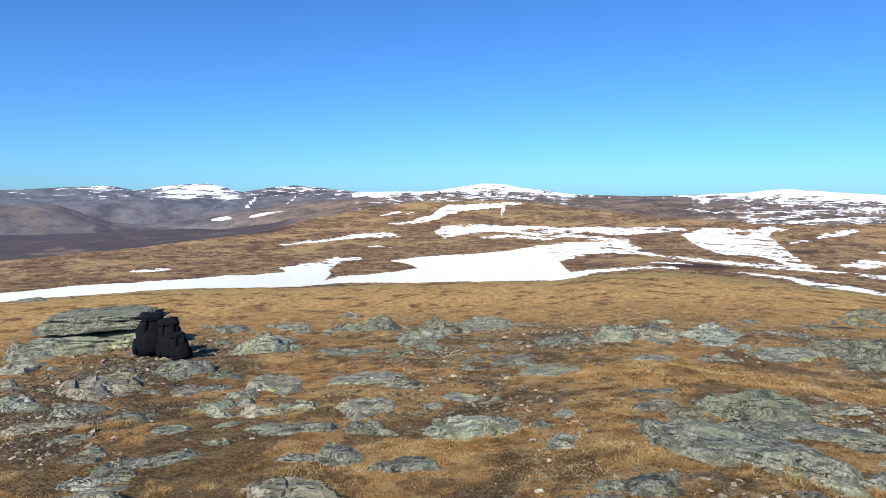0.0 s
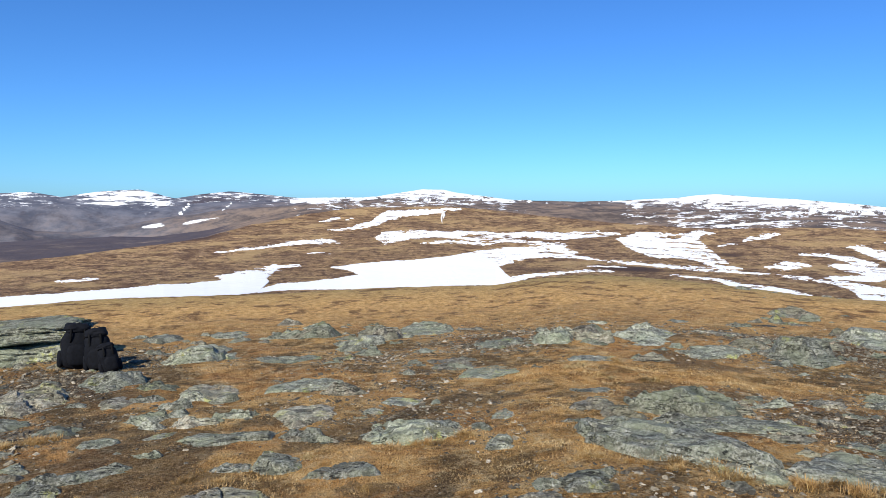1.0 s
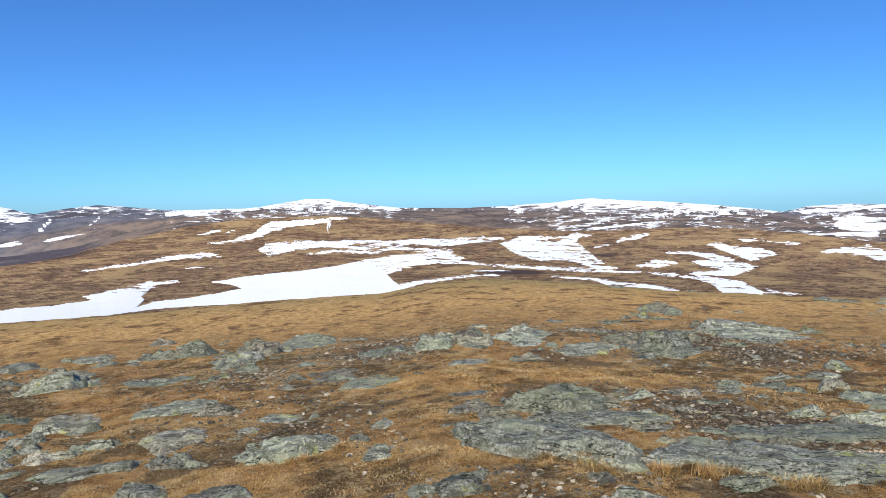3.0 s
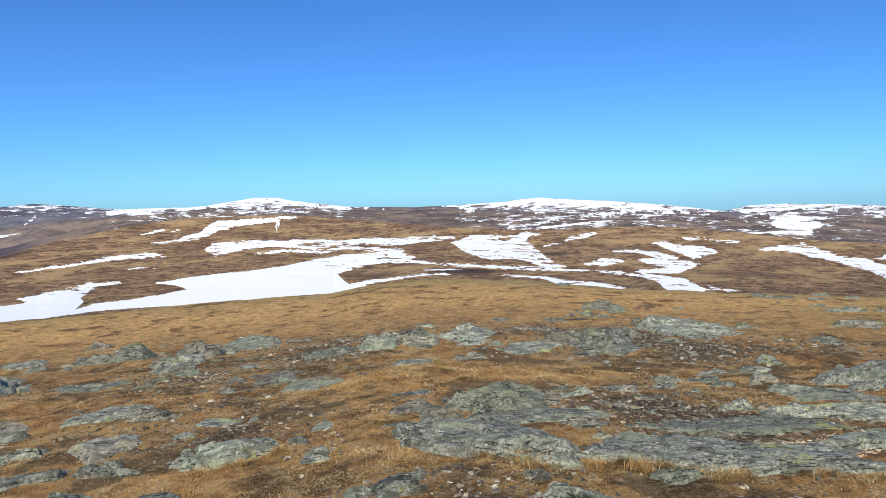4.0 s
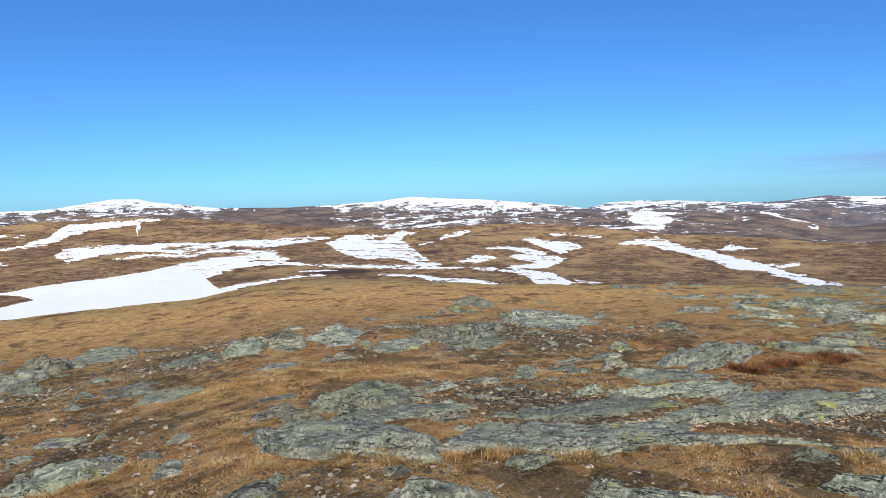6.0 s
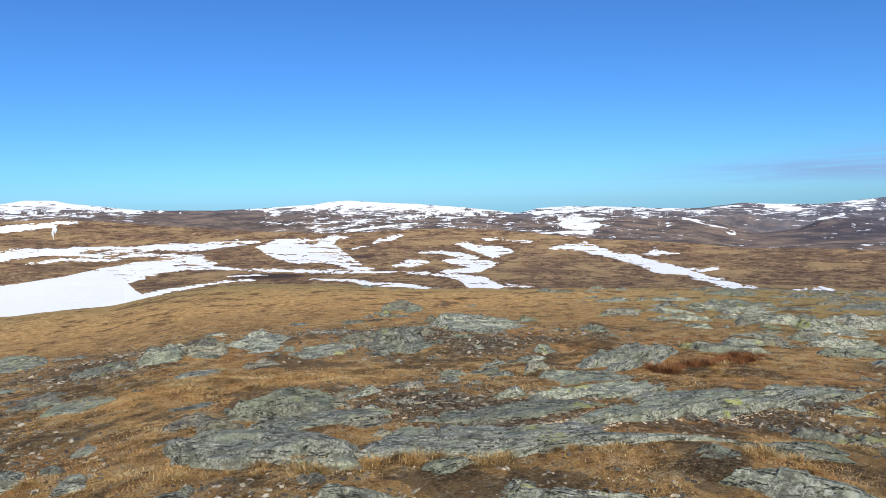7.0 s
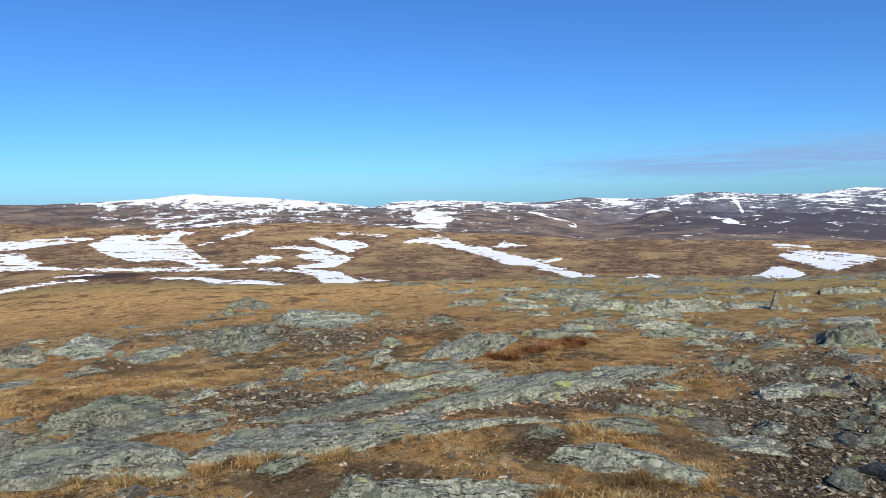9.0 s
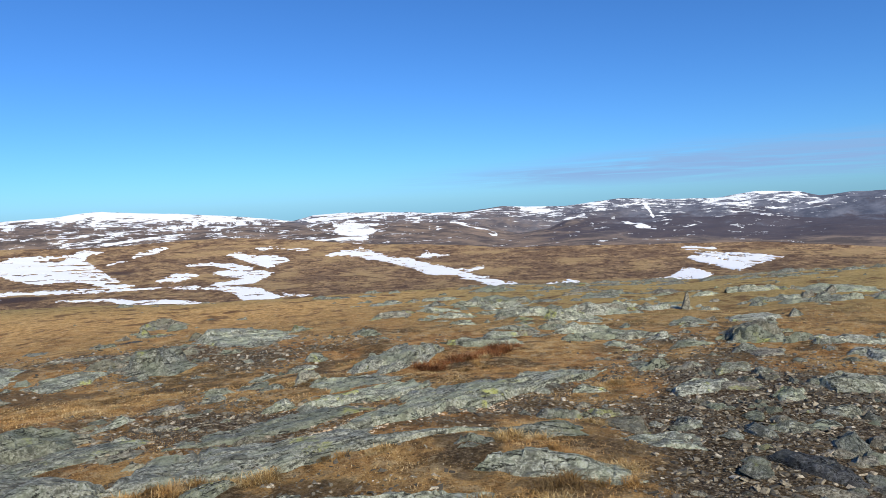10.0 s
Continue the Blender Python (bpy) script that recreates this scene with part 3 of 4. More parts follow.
snow_patch("wide white snowfield with frayed melting edges", 0.5, (19.4, 828, 873), (20.2, 682, 945), (21.0, 610, 1018), (22.1, 532, 1039), (23.3, 530, 1038), (24.5, 546, 1041), (25.3, 526, 1002), (25.9, 492, 913), (26.5, 463, 763), (27.3, 426, 583), (28.2, 411, 489))
snow_patch("white drift of old snow on brown moorland", 0.2, (24.7, 799, 1044), (25.5, 902, 1132), (26.1, 1009, 1127), (26.8, 1035, 1079))
snow_patch("white drift of old snow on brown moorland", 0.25, (14.8, 507, 566), (16.1, 466, 514), (18.3, 429, 457), (20.9, 415, 449), (23.4, 405, 456), (25.4, 394, 455), (27.3, 391, 442), (29.2, 387, 415), (31.7, 387, 417), (33.4, 383, 415))
snow_patch("thin streak of melting snow on the moor", 0.8, (17.1, 373, 387), (19.2, 360, 387), (20.9, 355, 372))
snow_patch("thin streak of melting snow on the moor", 0.4, (23.8, 318, 330), (27.4, 301, 329), (28.1, 276, 322), (29.2, 277, 309), (31.0, 275, 306), (33.4, 264, 287))
snow_patch("thin streak of melting snow on the moor", 0.2, (23.4, 60, 60), (24.7, 60, 148), (26.2, 138, 161))
snow_patch("white drift of old snow on brown moorland", 0.2, (27.8, 161, 176), (28.5, 165, 259), (29.1, 185, 265))
snow_patch("white drift of old snow on brown moorland", 0.4, (27.1, 780, 802), (28.7, 856, 886), (29.4, 901, 969), (30.5, 920, 1006), (31.3, 979, 1017))
snow_patch("white drift of old snow on brown moorland", 0.2, (30.8, 469, 500), (31.5, 464, 527), (32.0, 465, 573), (32.9, 481, 567))
snow_patch("thin streak of melting snow on the moor", 0.05, (-13.8, 648, 662), (-10.6, 641, 670), (-6.9, 680, 732), (-4.5, 686, 750), (-3.8, 687, 709))
snow_patch("thin streak of melting snow on the moor", 0.2, (-6.2, 577, 589), (-5.2, 565, 593), (-4.1, 562, 573))
snow_patch("thin streak of melting snow on the moor", 0.2, (-24.7, 367, 390), (-23.5, 350, 381), (-22.3, 365, 395))
snow_patch("thin streak of melting snow on the moor", 0.2, (-5.2, 1002, 1009), (-4.5, 1000, 1040), (-3.8, 1032, 1084))
snow_patch("thin streak of melting snow on the moor", 0.2, (-3.1, 1011, 1018), (-2.7, 1012, 1047))
snow_patch("white drift of old snow on brown moorland", 0.2, (32.9, 658, 693), (34.7, 666, 726), (36.1, 568, 684), (37.3, 511, 627))
snow_patch("white drift of old snow on brown moorland", 0.2, (35.2, 511, 557), (36.6, 464, 571), (37.6, 424, 582), (38.7, 447, 563))
snow_patch("white drift of old snow on brown moorland", 0.2, (36.5, 785, 871), (37.8, 669, 811), (39.0, 566, 827), (40.0, 623, 808), (40.8, 700, 740))
snow_patch("thin streak of melting snow on the moor", 0.2, (38.5, 889, 938), (39.9, 909, 936), (42.3, 886, 918))
snow_patch("white drift of old snow on brown moorland", 0.2, (34.9, 397, 429), (36.6, 391, 455), (38.0, 405, 488), (39.0, 478, 535))
snow_patch("white drift of old snow on brown moorland", 0.2, (34.0, 373, 392), (36.1, 328, 387), (37.1, 262, 372), (38.5, 256, 350), (39.6, 258, 297))
snow_patch("thin streak of melting snow on the moor", 0.2, (40.1, 285, 298), (41.3, 269, 287), (42.7, 253, 263))
snow_patch("wide white snowfield with frayed melting edges", 0.2, (44.1, 760, 832), (45.5, 772, 900), (46.8, 742, 958), (47.7, 687, 867), (49.0, 613, 738), (50.7, 512, 693), (52.0, 386, 584), (53.3, 355, 523), (54.9, 324, 423), (56.5, 266, 331), (57.5, 219, 314), (58.8, 202, 252), (59.8, 216, 241))
snow_patch("white drift of old snow on brown moorland", 0.2, (51.4, 684, 710), (52.2, 676, 814), (53.3, 686, 734), (54.5, 681, 696))
snow_patch("thin streak of melting snow on the moor", 0.2, (54.9, 408, 432), (55.9, 389, 432), (56.9, 420, 467))
snow_patch("thin streak of melting snow on the moor", 0.5, (62.5, 211, 228), (63.2, 214, 229))
snow_patch("thin streak of melting snow on the moor", 0.2, (63.5, 214, 225), (64.1, 212, 247), (64.6, 209, 237))
snow_patch("thin streak of melting snow on the moor", 0.2, (73.0, 724, 751), (74.2, 695, 737), (75.4, 650, 696))
snow_patch("wide white snowfield with frayed melting edges", 0.3, (73.5, 654, 687), (74.4, 568, 656), (75.4, 340, 623), (76.5, 286, 593), (77.4, 261, 580), (78.3, 294, 485), (79.3, 337, 455), (80.1, 379, 429))
snow_patch("white drift of old snow on brown moorland", 0.3, (73.7, 430, 487), (74.4, 376, 515), (75.3, 340, 524))
snow_patch("white drift of old snow on brown moorland", 0.2, (72.5, 201, 270), (73.1, 199, 330), (73.8, 197, 340), (74.6, 195, 290))
snow_patch("thin streak of melting snow on the moor", 0.2, (70.8, 203, 231), (71.6, 206, 238), (72.3, 203, 214))

# ---- rocks ----
BALLS = {}


def ball(level):
    """The corners and triangles of a round body to carve."""
    if level not in BALLS:
        bm = bmesh.new()
        bmesh.ops.create_icosphere(bm, subdivisions=level, radius=1)
        bm.verts.ensure_lookup_table()
        BALLS[level] = np.array([v.co[:] for v in bm.verts]), np.array([[v.index for v in f.verts] for f in bm.faces])
        bm.free()
    return BALLS[level]


def carve(seed, level, layers=5, cuts=9, flat=True, steps=0.3, calm=0.72):
    """A stone of size 2 x 2 x 2, split along its layers and broken along planes."""
    v, faces = ball(level)
    v = v.copy()
    rng = np.random.RandomState(seed)
    v /= ((np.abs(v) ** 7).sum(1) ** (1 / 7))[:, None]
    for k in range(cuts):
        a = rng.uniform(0, 2 * math.pi)
        n = np.array([math.cos(a), math.sin(a), rng.uniform(-0.1, 0.35 if flat else 0.9)])
        n /= np.linalg.norm(n)
        over = v @ n - rng.uniform(0.5, 0.97)
        v -= n * np.maximum(over, 0)[:, None]
    for k in range(3):
        n = np.array([rng.uniform(-0.22, 0.22), rng.uniform(-0.22, 0.22), 1.0])
        n /= np.linalg.norm(n)
        over = v @ n - rng.uniform(0.68, 0.9)
        v -= n * np.maximum(over, 0)[:, None]
    # outline and ledges
    a = np.arctan2(v[:, 1], v[:, 0])
    level_ = np.floor((v[:, 2] + 0.12 * np.sin(a * 2 + seed)) * layers / 2 + 0.5)
    ledge = grain(level_ * 1.7 + seed * 3.1, np.cos(a) * 1.4 + np.sin(a) * 2.1 + seed, 3)
    fringe = 0.07 * calm * ledge + 0.13 * grain(np.cos(a) * 1.8 + seed, np.sin(a) * 1.8 - seed, 8) + 0.06 * calm * grain(np.cos(a) * 6 + seed, np.sin(a) * 6, 9)
    v[:, :2] *= (1 + fringe)[:, None]
    for size, amp in ((0.8, 0.07), (0.33, 0.05 * calm), (0.14, 0.03 * calm)):
        v[:, 2] += amp * grain(v[:, 0] / size + seed, v[:, 1] * 1.8 / size + v[:, 2] / size, 4) * 1.8
        v[:, :2] += amp * np.stack([grain(v[:, 1] / size + 7, v[:, 2] * 1.5 / size + seed, 5), grain(v[:, 0] / size + 3, v[:, 2] * 1.5 / size - seed, 6)], 1)
    v[:, :2] *= (1.10 - 0.24 * v[:, 2:])
    # joints along and across the grain, with uneven blocks between them
    row = np.floor(v[:, 1] * 2.4 + 0.6 * grain(v[:, 0] * 1.3 + seed, v[:, 1] * 0.7, 12) + seed * 0.37)
    block = np.floor(v[:, 0] * 1.5 + 0.8 * grain(row * 3.7, v[:, 1] * 1.5 + seed, 14) + row * 0.41)
    step = grain(row * 2.37 + seed, block * 1.73 + 0.5, 13)
    topside = np.clip(v[:, 2] * 3, 0, 1)
    v[:, 2] += steps * step * topside
    v[:, 0] += 0.05 * grain(row * 5.1, block * 2.9 + seed, 17)
    v[:, 2] = np.minimum(v[:, 2], 1.15)
    return v, faces


STONES = [0]


def rock(x, y, wide, deep, tall, turn=0, mat=None, label="", name="rock", heap=None, lip=0.0, fine=None, even=0.0):
    """A stone that stands out of the turf: a faceted body with ledges along its layers and cracks along its grain, cut off by the ground.
    lip: how much steeper the side towards -y is; even: 1 for a flat top."""
    STONES[0] += 1
    seed = STONES[0]
    g = np.random.RandomState(seed * 13 + 5)
    r = math.hypot(x, y)
    cell = fine or max(0.0055 * r * (1.0 if heap is None else 1.5) * 0.55, 0.012)
    nu, nv = int(np.clip(1.3 * wide / cell, 12, 150)), int(np.clip(1.3 * deep / cell, 10, 90))
    u, v = np.meshgrid(np.linspace(-0.65, 0.65, nu) * wide, np.linspace(-0.65, 0.65, nv) * deep, indexing="ij")
    small = min(wide, deep)
    c, sn = math.cos(radians(turn)), math.sin(radians(turn))
    wx, wy = x + u * c - v * sn, y + u * sn + v * c
    # ragged outline
    pu = u / (wide / 2) + 0.17 * rough(u + seed * 7.3, v, small * 0.55, 4, 71, 0.6)
    pv = v / (deep / 2) + 0.20 * rough(u - seed * 5.1, v, small * 0.55, 4, 75, 0.6)
    sides = g.randint(5, 8)
    h = np.full(u.shape, 9.0)
    for k in range(sides):
        a = 2 * math.pi * (k + g.uniform(-0.3, 0.3)) / sides
        n = (math.cos(a), math.sin(a))
        steep = g.choice([0.5, 0.9, 1.6, 3.0]) * (1 + lip * max(-n[1], 0) * 3) * min(1.0, 2.2 * tall / small + 0.35)
        h = np.minimum(h, (g.uniform(0.86, 1.02) - n[0] * pu - n[1] * pv) * small / 2 * steep)
    for k in range(3):
        a, lean = g.uniform(0, 6.283), g.uniform(0.0, 0.45) * (1 - even)
        h = np.minimum(h, tall * (g.uniform(0.8, 1.06) + lean * (math.cos(a) * pu + math.sin(a) * pv) * (1 if k else 0.5)))
    # bedding: ledges that follow the layers, dipping across the stone
    layer = min(max(tall / 3.2, 0.014), 0.075)
    w = (h + 0.10 * v + 0.04 * u + 0.5 * layer * rough(u, v + seed, 0.5 * small, 3, 81)) / layer + seed * 0.37
    f = w - np.floor(w)
    h = h + 0.62 * layer * (ease(f, 0.62, 0.98) - f) * (1 - 0.5 * even)
    sheet = np.floor((v + 0.22 * small * rough(u * 0.5, v, 0.5 * small, 3, 84 + seed % 7)) / (0.17 * small + 0.02) + seed * 0.21)
    h = h + (1 - even) * min(0.13 * tall, 0.022) * grain(sheet * 1.9 + seed, u / (0.7 * wide) + sheet * 0.37, 86)
    h = h + 0.07 * min(tall, 0.25) * rough(u + seed, v * 2.0, 0.28 * small + 0.03, 4, 88, 0.65)
    jag = 0.30 * float(ease(r, 5.5, 8.5)) * (1 - even) + 0.12
    ku = np.floor((u + 0.25 * small * rough(u, v, 0.6 * small, 2, 101)) / (0.30 * small + 0.03) + seed * 0.7)
    kv = np.floor((v + 0.25 * small * rough(u, v, 0.6 * small, 2, 103)) / (0.22 * small + 0.03) + 0.5 * ku)
    h = h + jag * tall * np.clip(h / (0.5 * tall), 0, 1) * np.clip(grain(ku * 1.71 + seed, kv * 2.3, 105), -0.6, 0.6)
    split = np.abs(rough(u * 0.45 + seed * 3, v * 2.2, 0.34 * small + 0.05, 2, 91))
    h = h - 0.30 * min(tall, 0.22) * np.clip(1 - split / 0.04, 0, 1) * (1 - 0.7 * even)
    cross = np.abs(rough(u * 1.5 + seed, v * 0.5 + seed * 2, 0.7 * small, 2, 94))
    h = h - 0.22 * min(tall, 0.2) * np.clip(1 - cross / 0.026, 0, 1) * (1 - 0.7 * even)
    h = np.maximum(h, -0.10)
    base = float(height(x, y))
    z = height(wx, wy) + h - 0.012 - base
    quads = grid_faces(nu, nv)
    quads = quads[(h.ravel()[quads] > -0.06).any(1)]
    used, index = np.unique(quads, return_inverse=True)
    verts = np.stack([u.ravel(), v.ravel(), z.ravel()], 1)[used]
    quads = index.reshape(-1, 4)
    mat = mat or (SCHIST, SLATE, SCHIST, BROWNISH, SLATE)[seed % 5]
    if heap is not None:
        heap.append((np.stack([wx.ravel(), wy.ravel(), z.ravel() + base], 1)[used], quads))
        return None
    me = fast_mesh(name, verts, quads, mat)
    me.set_sharp_from_angle(angle=radians(32))
    ob = new(name, me)
    ob.matrix_world = pose(x, y, base, 0, 0, turn)
    return tagged(ob, label or ("grey lichen-spotted schist rock bedded in dry grass", "blue-grey layered schist rock among orange grass",
                                "grey-green schist rock with pale lichen crusts", "brown-grey weathered rock sunk in turf",
                                "flat blue-grey schist rock on grit")[seed % 5], "rock", "rocks on the summit")


def bed(ax, ay, bx, by, deep, tall, lip=0.6):
    """A long slab of bedrock along the strike: its front edge from a to b, and how far it runs back."""
    turn = math.atan2(by - ay, bx - ax)
    cx, cy = (ax + bx) / 2 - math.sin(turn) * deep / 2, (ay + by) / 2 + math.cos(turn) * deep / 2
    rock(cx, cy, math.hypot(bx - ax, by - ay) * 1.08, deep * 1.15, tall, math.degrees(turn), SLATE if STONES[0] % 2 else SCHIST,
         "broad grey bedrock slab with thin cracks and lichen", "rock_slab", None, lip)


rock(-5.97, 9.68, 0.70, 0.91, 0.21, 32)
rock(-5.53, 8.69, 0.59, 0.77, 0.10, 32)
rock(-3.65, 7.21, 0.78, 1.02, 0.15, 27)
rock(-3.17, 8.01, 0.79, 1.02, 0.11, 22)
rock(-2.62, 9.94, 1.27, 1.62, 0.18, 15, SCHIST, "low domed rock with green-grey lichen")
rock(-3.47, 6.34, 0.52, 0.43, 0.10, 29)
rock(-2.77, 5.85, 0.49, 0.42, 0.07, 25)
rock(-3.44, 5.59, 0.73, 0.40, 0.11, 32)
rock(-4.18, 6.52, 0.42, 0.55, 0.11, 33)
rock(-1.89, 6.22, 0.26, 0.22, 0.11, 17, SLATE, "small block with one broken dark face", lip=0.3)
rock(-1.99, 4.53, 0.70, 0.31, 0.08, 24)
rock(-2.60, 4.81, 0.24, 0.16, 0.05, 28)
rock(-0.85, 3.80, 0.57, 0.48, 0.09, 13)
rock(-1.02, 4.52, 0.36, 0.27, 0.05, 13)
rock(-0.69, 4.54, 0.37, 0.43, 0.08, 9)
rock(-0.25, 4.26, 0.45, 0.25, 0.05, 3)
rock(-1.21, 5.35, 0.75, 0.41, 0.07, 13)
rock(-0.68, 6.07, 0.63, 0.69, 0.06, 6)
rock(0.21, 5.22, 0.95, 0.71, 0.13, -2, SCHIST, "broad flat rock with a yellow lichen patch", lip=0.5)
rock(0.84, 4.59, 0.26, 0.34, 0.06, -10)
rock(1.13, 3.63, 0.40, 0.29, 0.07, -17)
rock(-0.84, 7.38, 0.86, 0.68, 0.05, 7)
rock(-1.91, 7.43, 0.72, 0.83, 0.06, 14)
rock(-0.36, 10.76, 0.79, 1.02, 0.14, 2)
rock(0.72, 12.38, 1.23, 1.60, 0.12, -3)
rock(1.72, 9.84, 0.81, 1.02, 0.08, -10)
rock(2.35, 9.22, 0.70, 0.91, 0.15, -14)
rock(2.92, 8.98, 0.58, 0.75, 0.21, -18)
rock(3.69, 9.20, 1.07, 1.20, 0.16, -22)
rock(4.13, 8.13, 0.86, 0.73, 0.05, -27)
rock(2.54, 7.81, 0.79, 0.42, 0.03, -18)
rock(1.21, 7.64, 0.76, 0.80, 0.03, -9)
rock(0.88, 8.23, 0.68, 0.84, 0.03, -6)
rock(0.58, 9.71, 0.40, 0.53, 0.06, -3)
rock(6.53, 10.84, 0.69, 0.31, 0.13, -31, WET, "dark smooth rock lying in the turf")
rock(5.28, 11.66, 0.42, 0.55, 0.05, -24)
rock(3.77, 11.57, 0.40, 0.52, 0.05, -18)
rock(-1.41, 12.50, 1.03, 0.88, 0.06, 6)
rock(-2.74, 12.53, 0.74, 0.96, 0.08, 12)
rock(-1.30, 13.55, 0.67, 0.87, 0.07, 5)
rock(-3.94, 12.31, 0.74, 0.96, 0.08, 18)
rock(-1.30, 9.36, 0.93, 0.81, 0.05, 8)
rock(-2.11, 3.98, 0.55, 0.30, 0.03, 28)
rock(-2.54, 3.77, 0.35, 0.24, 0.13, 34, SLATE, lip=1.0)
rock(-2.18, 5.30, 0.32, 0.35, 0.06, 22)
rock(-1.77, 5.49, 0.37, 0.18, 0.03, 18)
rock(-1.65, 7.06, 0.36, 0.47, 0.08, 13)
rock(-15.78, 25.68, 1.19, 1.54, 0.14, 32)
rock(-14.61, 26.40, 0.43, 0.56, 0.19, 29)
rock(1.04, 5.59, 0.27, 0.34, 0.03, -11)
rock(0.22, 6.38, 0.48, 0.49, 0.03, -2)
rock(-0.07, 6.03, 0.22, 0.19, 0.04, 1)
rock(-2.72, 7.04, 0.38, 0.49, 0.04, 21)
bed(5.75, 4.72, 8.1, 5.25, 0.62, 0.17, 1.5)
rock(8.70, 5.14, 1.22, 0.80, 0.10, -57, SCHIST, "lichen-grown slab edge above rusty grass", lip=1.6)
rock(9.39, 5.31, 0.60, 0.63, 0.12, -58)
rock(4.54, 2.01, 0.80, 0.39, 0.07, -62)
rock(2.80, 1.92, 1.20, 0.60, 0.15, -49, SCHIST, "broad low slab with yellow-green lichen", "rock_slab", even=0.4)
rock(3.80, 1.46, 0.84, 0.50, 0.12, -65, SCHIST, "broad low slab with yellow-green lichen", "rock_slab", even=0.4)
rock(2.77, 2.58, 0.29, 0.32, 0.11, -40)
rock(2.88, 2.36, 0.12, 0.08, 0.05, -44)
rock(6.29, 2.42, 0.38, 0.27, 0.08, -66)
rock(5.10, 1.65, 0.16, 0.05, 0.11, -69)
rock(10.31, 3.16, 0.44, 0.27, 0.13, -71)
rock(12.2, 5.35, 1.2, 0.7, 0.18, -50)
rock(13.3, 5.5, 1.5, 0.8, 0.24, -62)
rock(12.9, 6.5, 1.2, 0.7, 0.16, -58)
rock(14.3, 5.6, 1.1, 0.7, 0.16, -66)
rock(14.6, 4.75, 0.7, 0.5, 0.14, -70)
rock(14.3, 9.3, 1.3, 0.8, 0.16, -54)
rock(15.6, 8.9, 1.4, 0.8, 0.18, -58)
rock(16.4, 9.9, 1.2, 0.8, 0.14, -60)
rock(11.22, 9.07, 0.81, 1.05, 0.09, -49)
rock(14.6, 12.2, 1.1, 0.7, 0.12, -48)
rock(16.2, 11.6, 1.2, 0.7, 0.12, -54)
rock(7.59, 9.27, 1.65, 2.01, 0.17, -37)
rock(5.40, 8.22, 0.68, 0.66, 0.08, -30)
rock(4.94, 9.59, 0.79, 0.69, 0.06, -25)
rock(5.33, 4.81, 0.49, 0.63, 0.08, -44)
rock(5.03, 5.75, 0.43, 0.56, 0.06, -38)
rock(6.16, 6.24, 0.37, 0.48, 0.07, -42)
rock(4.64, 5.80, 0.36, 0.47, 0.07, -35)
rock(3.88, 5.47, 0.34, 0.44, 0.06, -31)
rock(2.01, 6.20, 0.44, 0.32, 0.03, -14)
rock(2.24, 5.43, 0.37, 0.28, 0.03, -18)
rock(8.00, 2.54, 0.34, 0.37, 0.05, -70)
rock(6.69, 0.81, 0.35, 0.46, 0.18, -81)
rock(4.72, 0.34, 0.62, 0.24, 0.08, -112, WET, "dark smooth rock lying on broken schist", lip=0.2)
rock(5.39, 1.27, 0.29, 0.38, 0.10, -73)
rock(4.80, 1.22, 0.57, 0.39, 0.05, -72)
rock(6.81, 1.62, 0.46, 0.59, 0.08, -74)
rock(8.03, 1.55, 0.40, 0.49, 0.05, -77)
rock(6.98, 1.33, 0.53, 0.38, 0.04, -77)
rock(10.30, 0.79, 0.96, 0.55, 0.08, -84, even=0.4)
rock(7.38, 0.33, 0.80, 0.69, 0.11, -86)
rock(12.88, 2.41, 0.96, 1.24, 0.08, -78)
rock(12.04, 3.22, 0.73, 0.94, 0.05, -73)
rock(9.31, 1.49, 0.50, 0.65, 0.04, -79)
rock(9.34, 0.34, 0.64, 0.65, 0.07, -86)
rock(19.42, 1.92, 1.72, 2.23, 0.14, -84)
rock(5.82, 0.44, 0.29, 0.21, 0.06, -83)
rock(6.28, 0.39, 0.31, 0.28, 0.08, -84)
rock(17.03, 0.69, 0.81, 1.05, 0.13, -87)
bed(1.27, 4.55, 2.12, 3.63, 0.62, 0.15, 1.0)
bed(1.74, 3.86, 2.30, 3.38, 0.28, 0.08)
bed(2.30, 3.58, 3.80, 2.62, 0.66, 0.09)
bed(1.95, 4.76, 3.00, 4.28, 0.42, 0.05)
bed(2.85, 4.12, 4.75, 3.34, 0.36, 0.06)
bed(3.84, 2.98, 7.45, 2.84, 0.46, 0.10)
bed(5.02, 4.40, 6.22, 4.40, 0.45, 0.07)
bed(2.75, 3.10, 4.40, 2.24, 0.26, 0.06)
bed(4.91, 3.42, 6.48, 3.30, 0.38, 0.07)
bed(4.20, 3.86, 5.77, 3.83, 0.50, 0.07)
rock(2.02, 2.93, 0.50, 0.40, 0.15, -27, SCHIST, "squared grey slab with a flat top and sharp corners", "rock_slab", lip=1.5, even=0.9)


def standing_stone(x, y, wide, tall, turn):
    """A narrow pointed stone set on end."""
    v, faces = carve(77, 4, 3, 7, False, 0.05, 0.6)
    v[:, :2] *= (0.62 - 0.36 * v[:, 2:])
    v = v * np.array([wide / 2, wide / 2.6, tall / 2]) + np.array([0.05 * wide, 0, 0]) * v[:, 2:]
    ob = surface("standing_stone", v.tolist(), faces.tolist(), BROWNISH, sharp=38)
    ob.matrix_world = pose(x, y, float(height(x, y)) + tall * 0.44, 0, 4, turn)
    tagged(ob, "narrow pointed stone standing on end in the turf", "stone")


standing_stone(14.73, 4.06, 0.17, 0.50, -73)


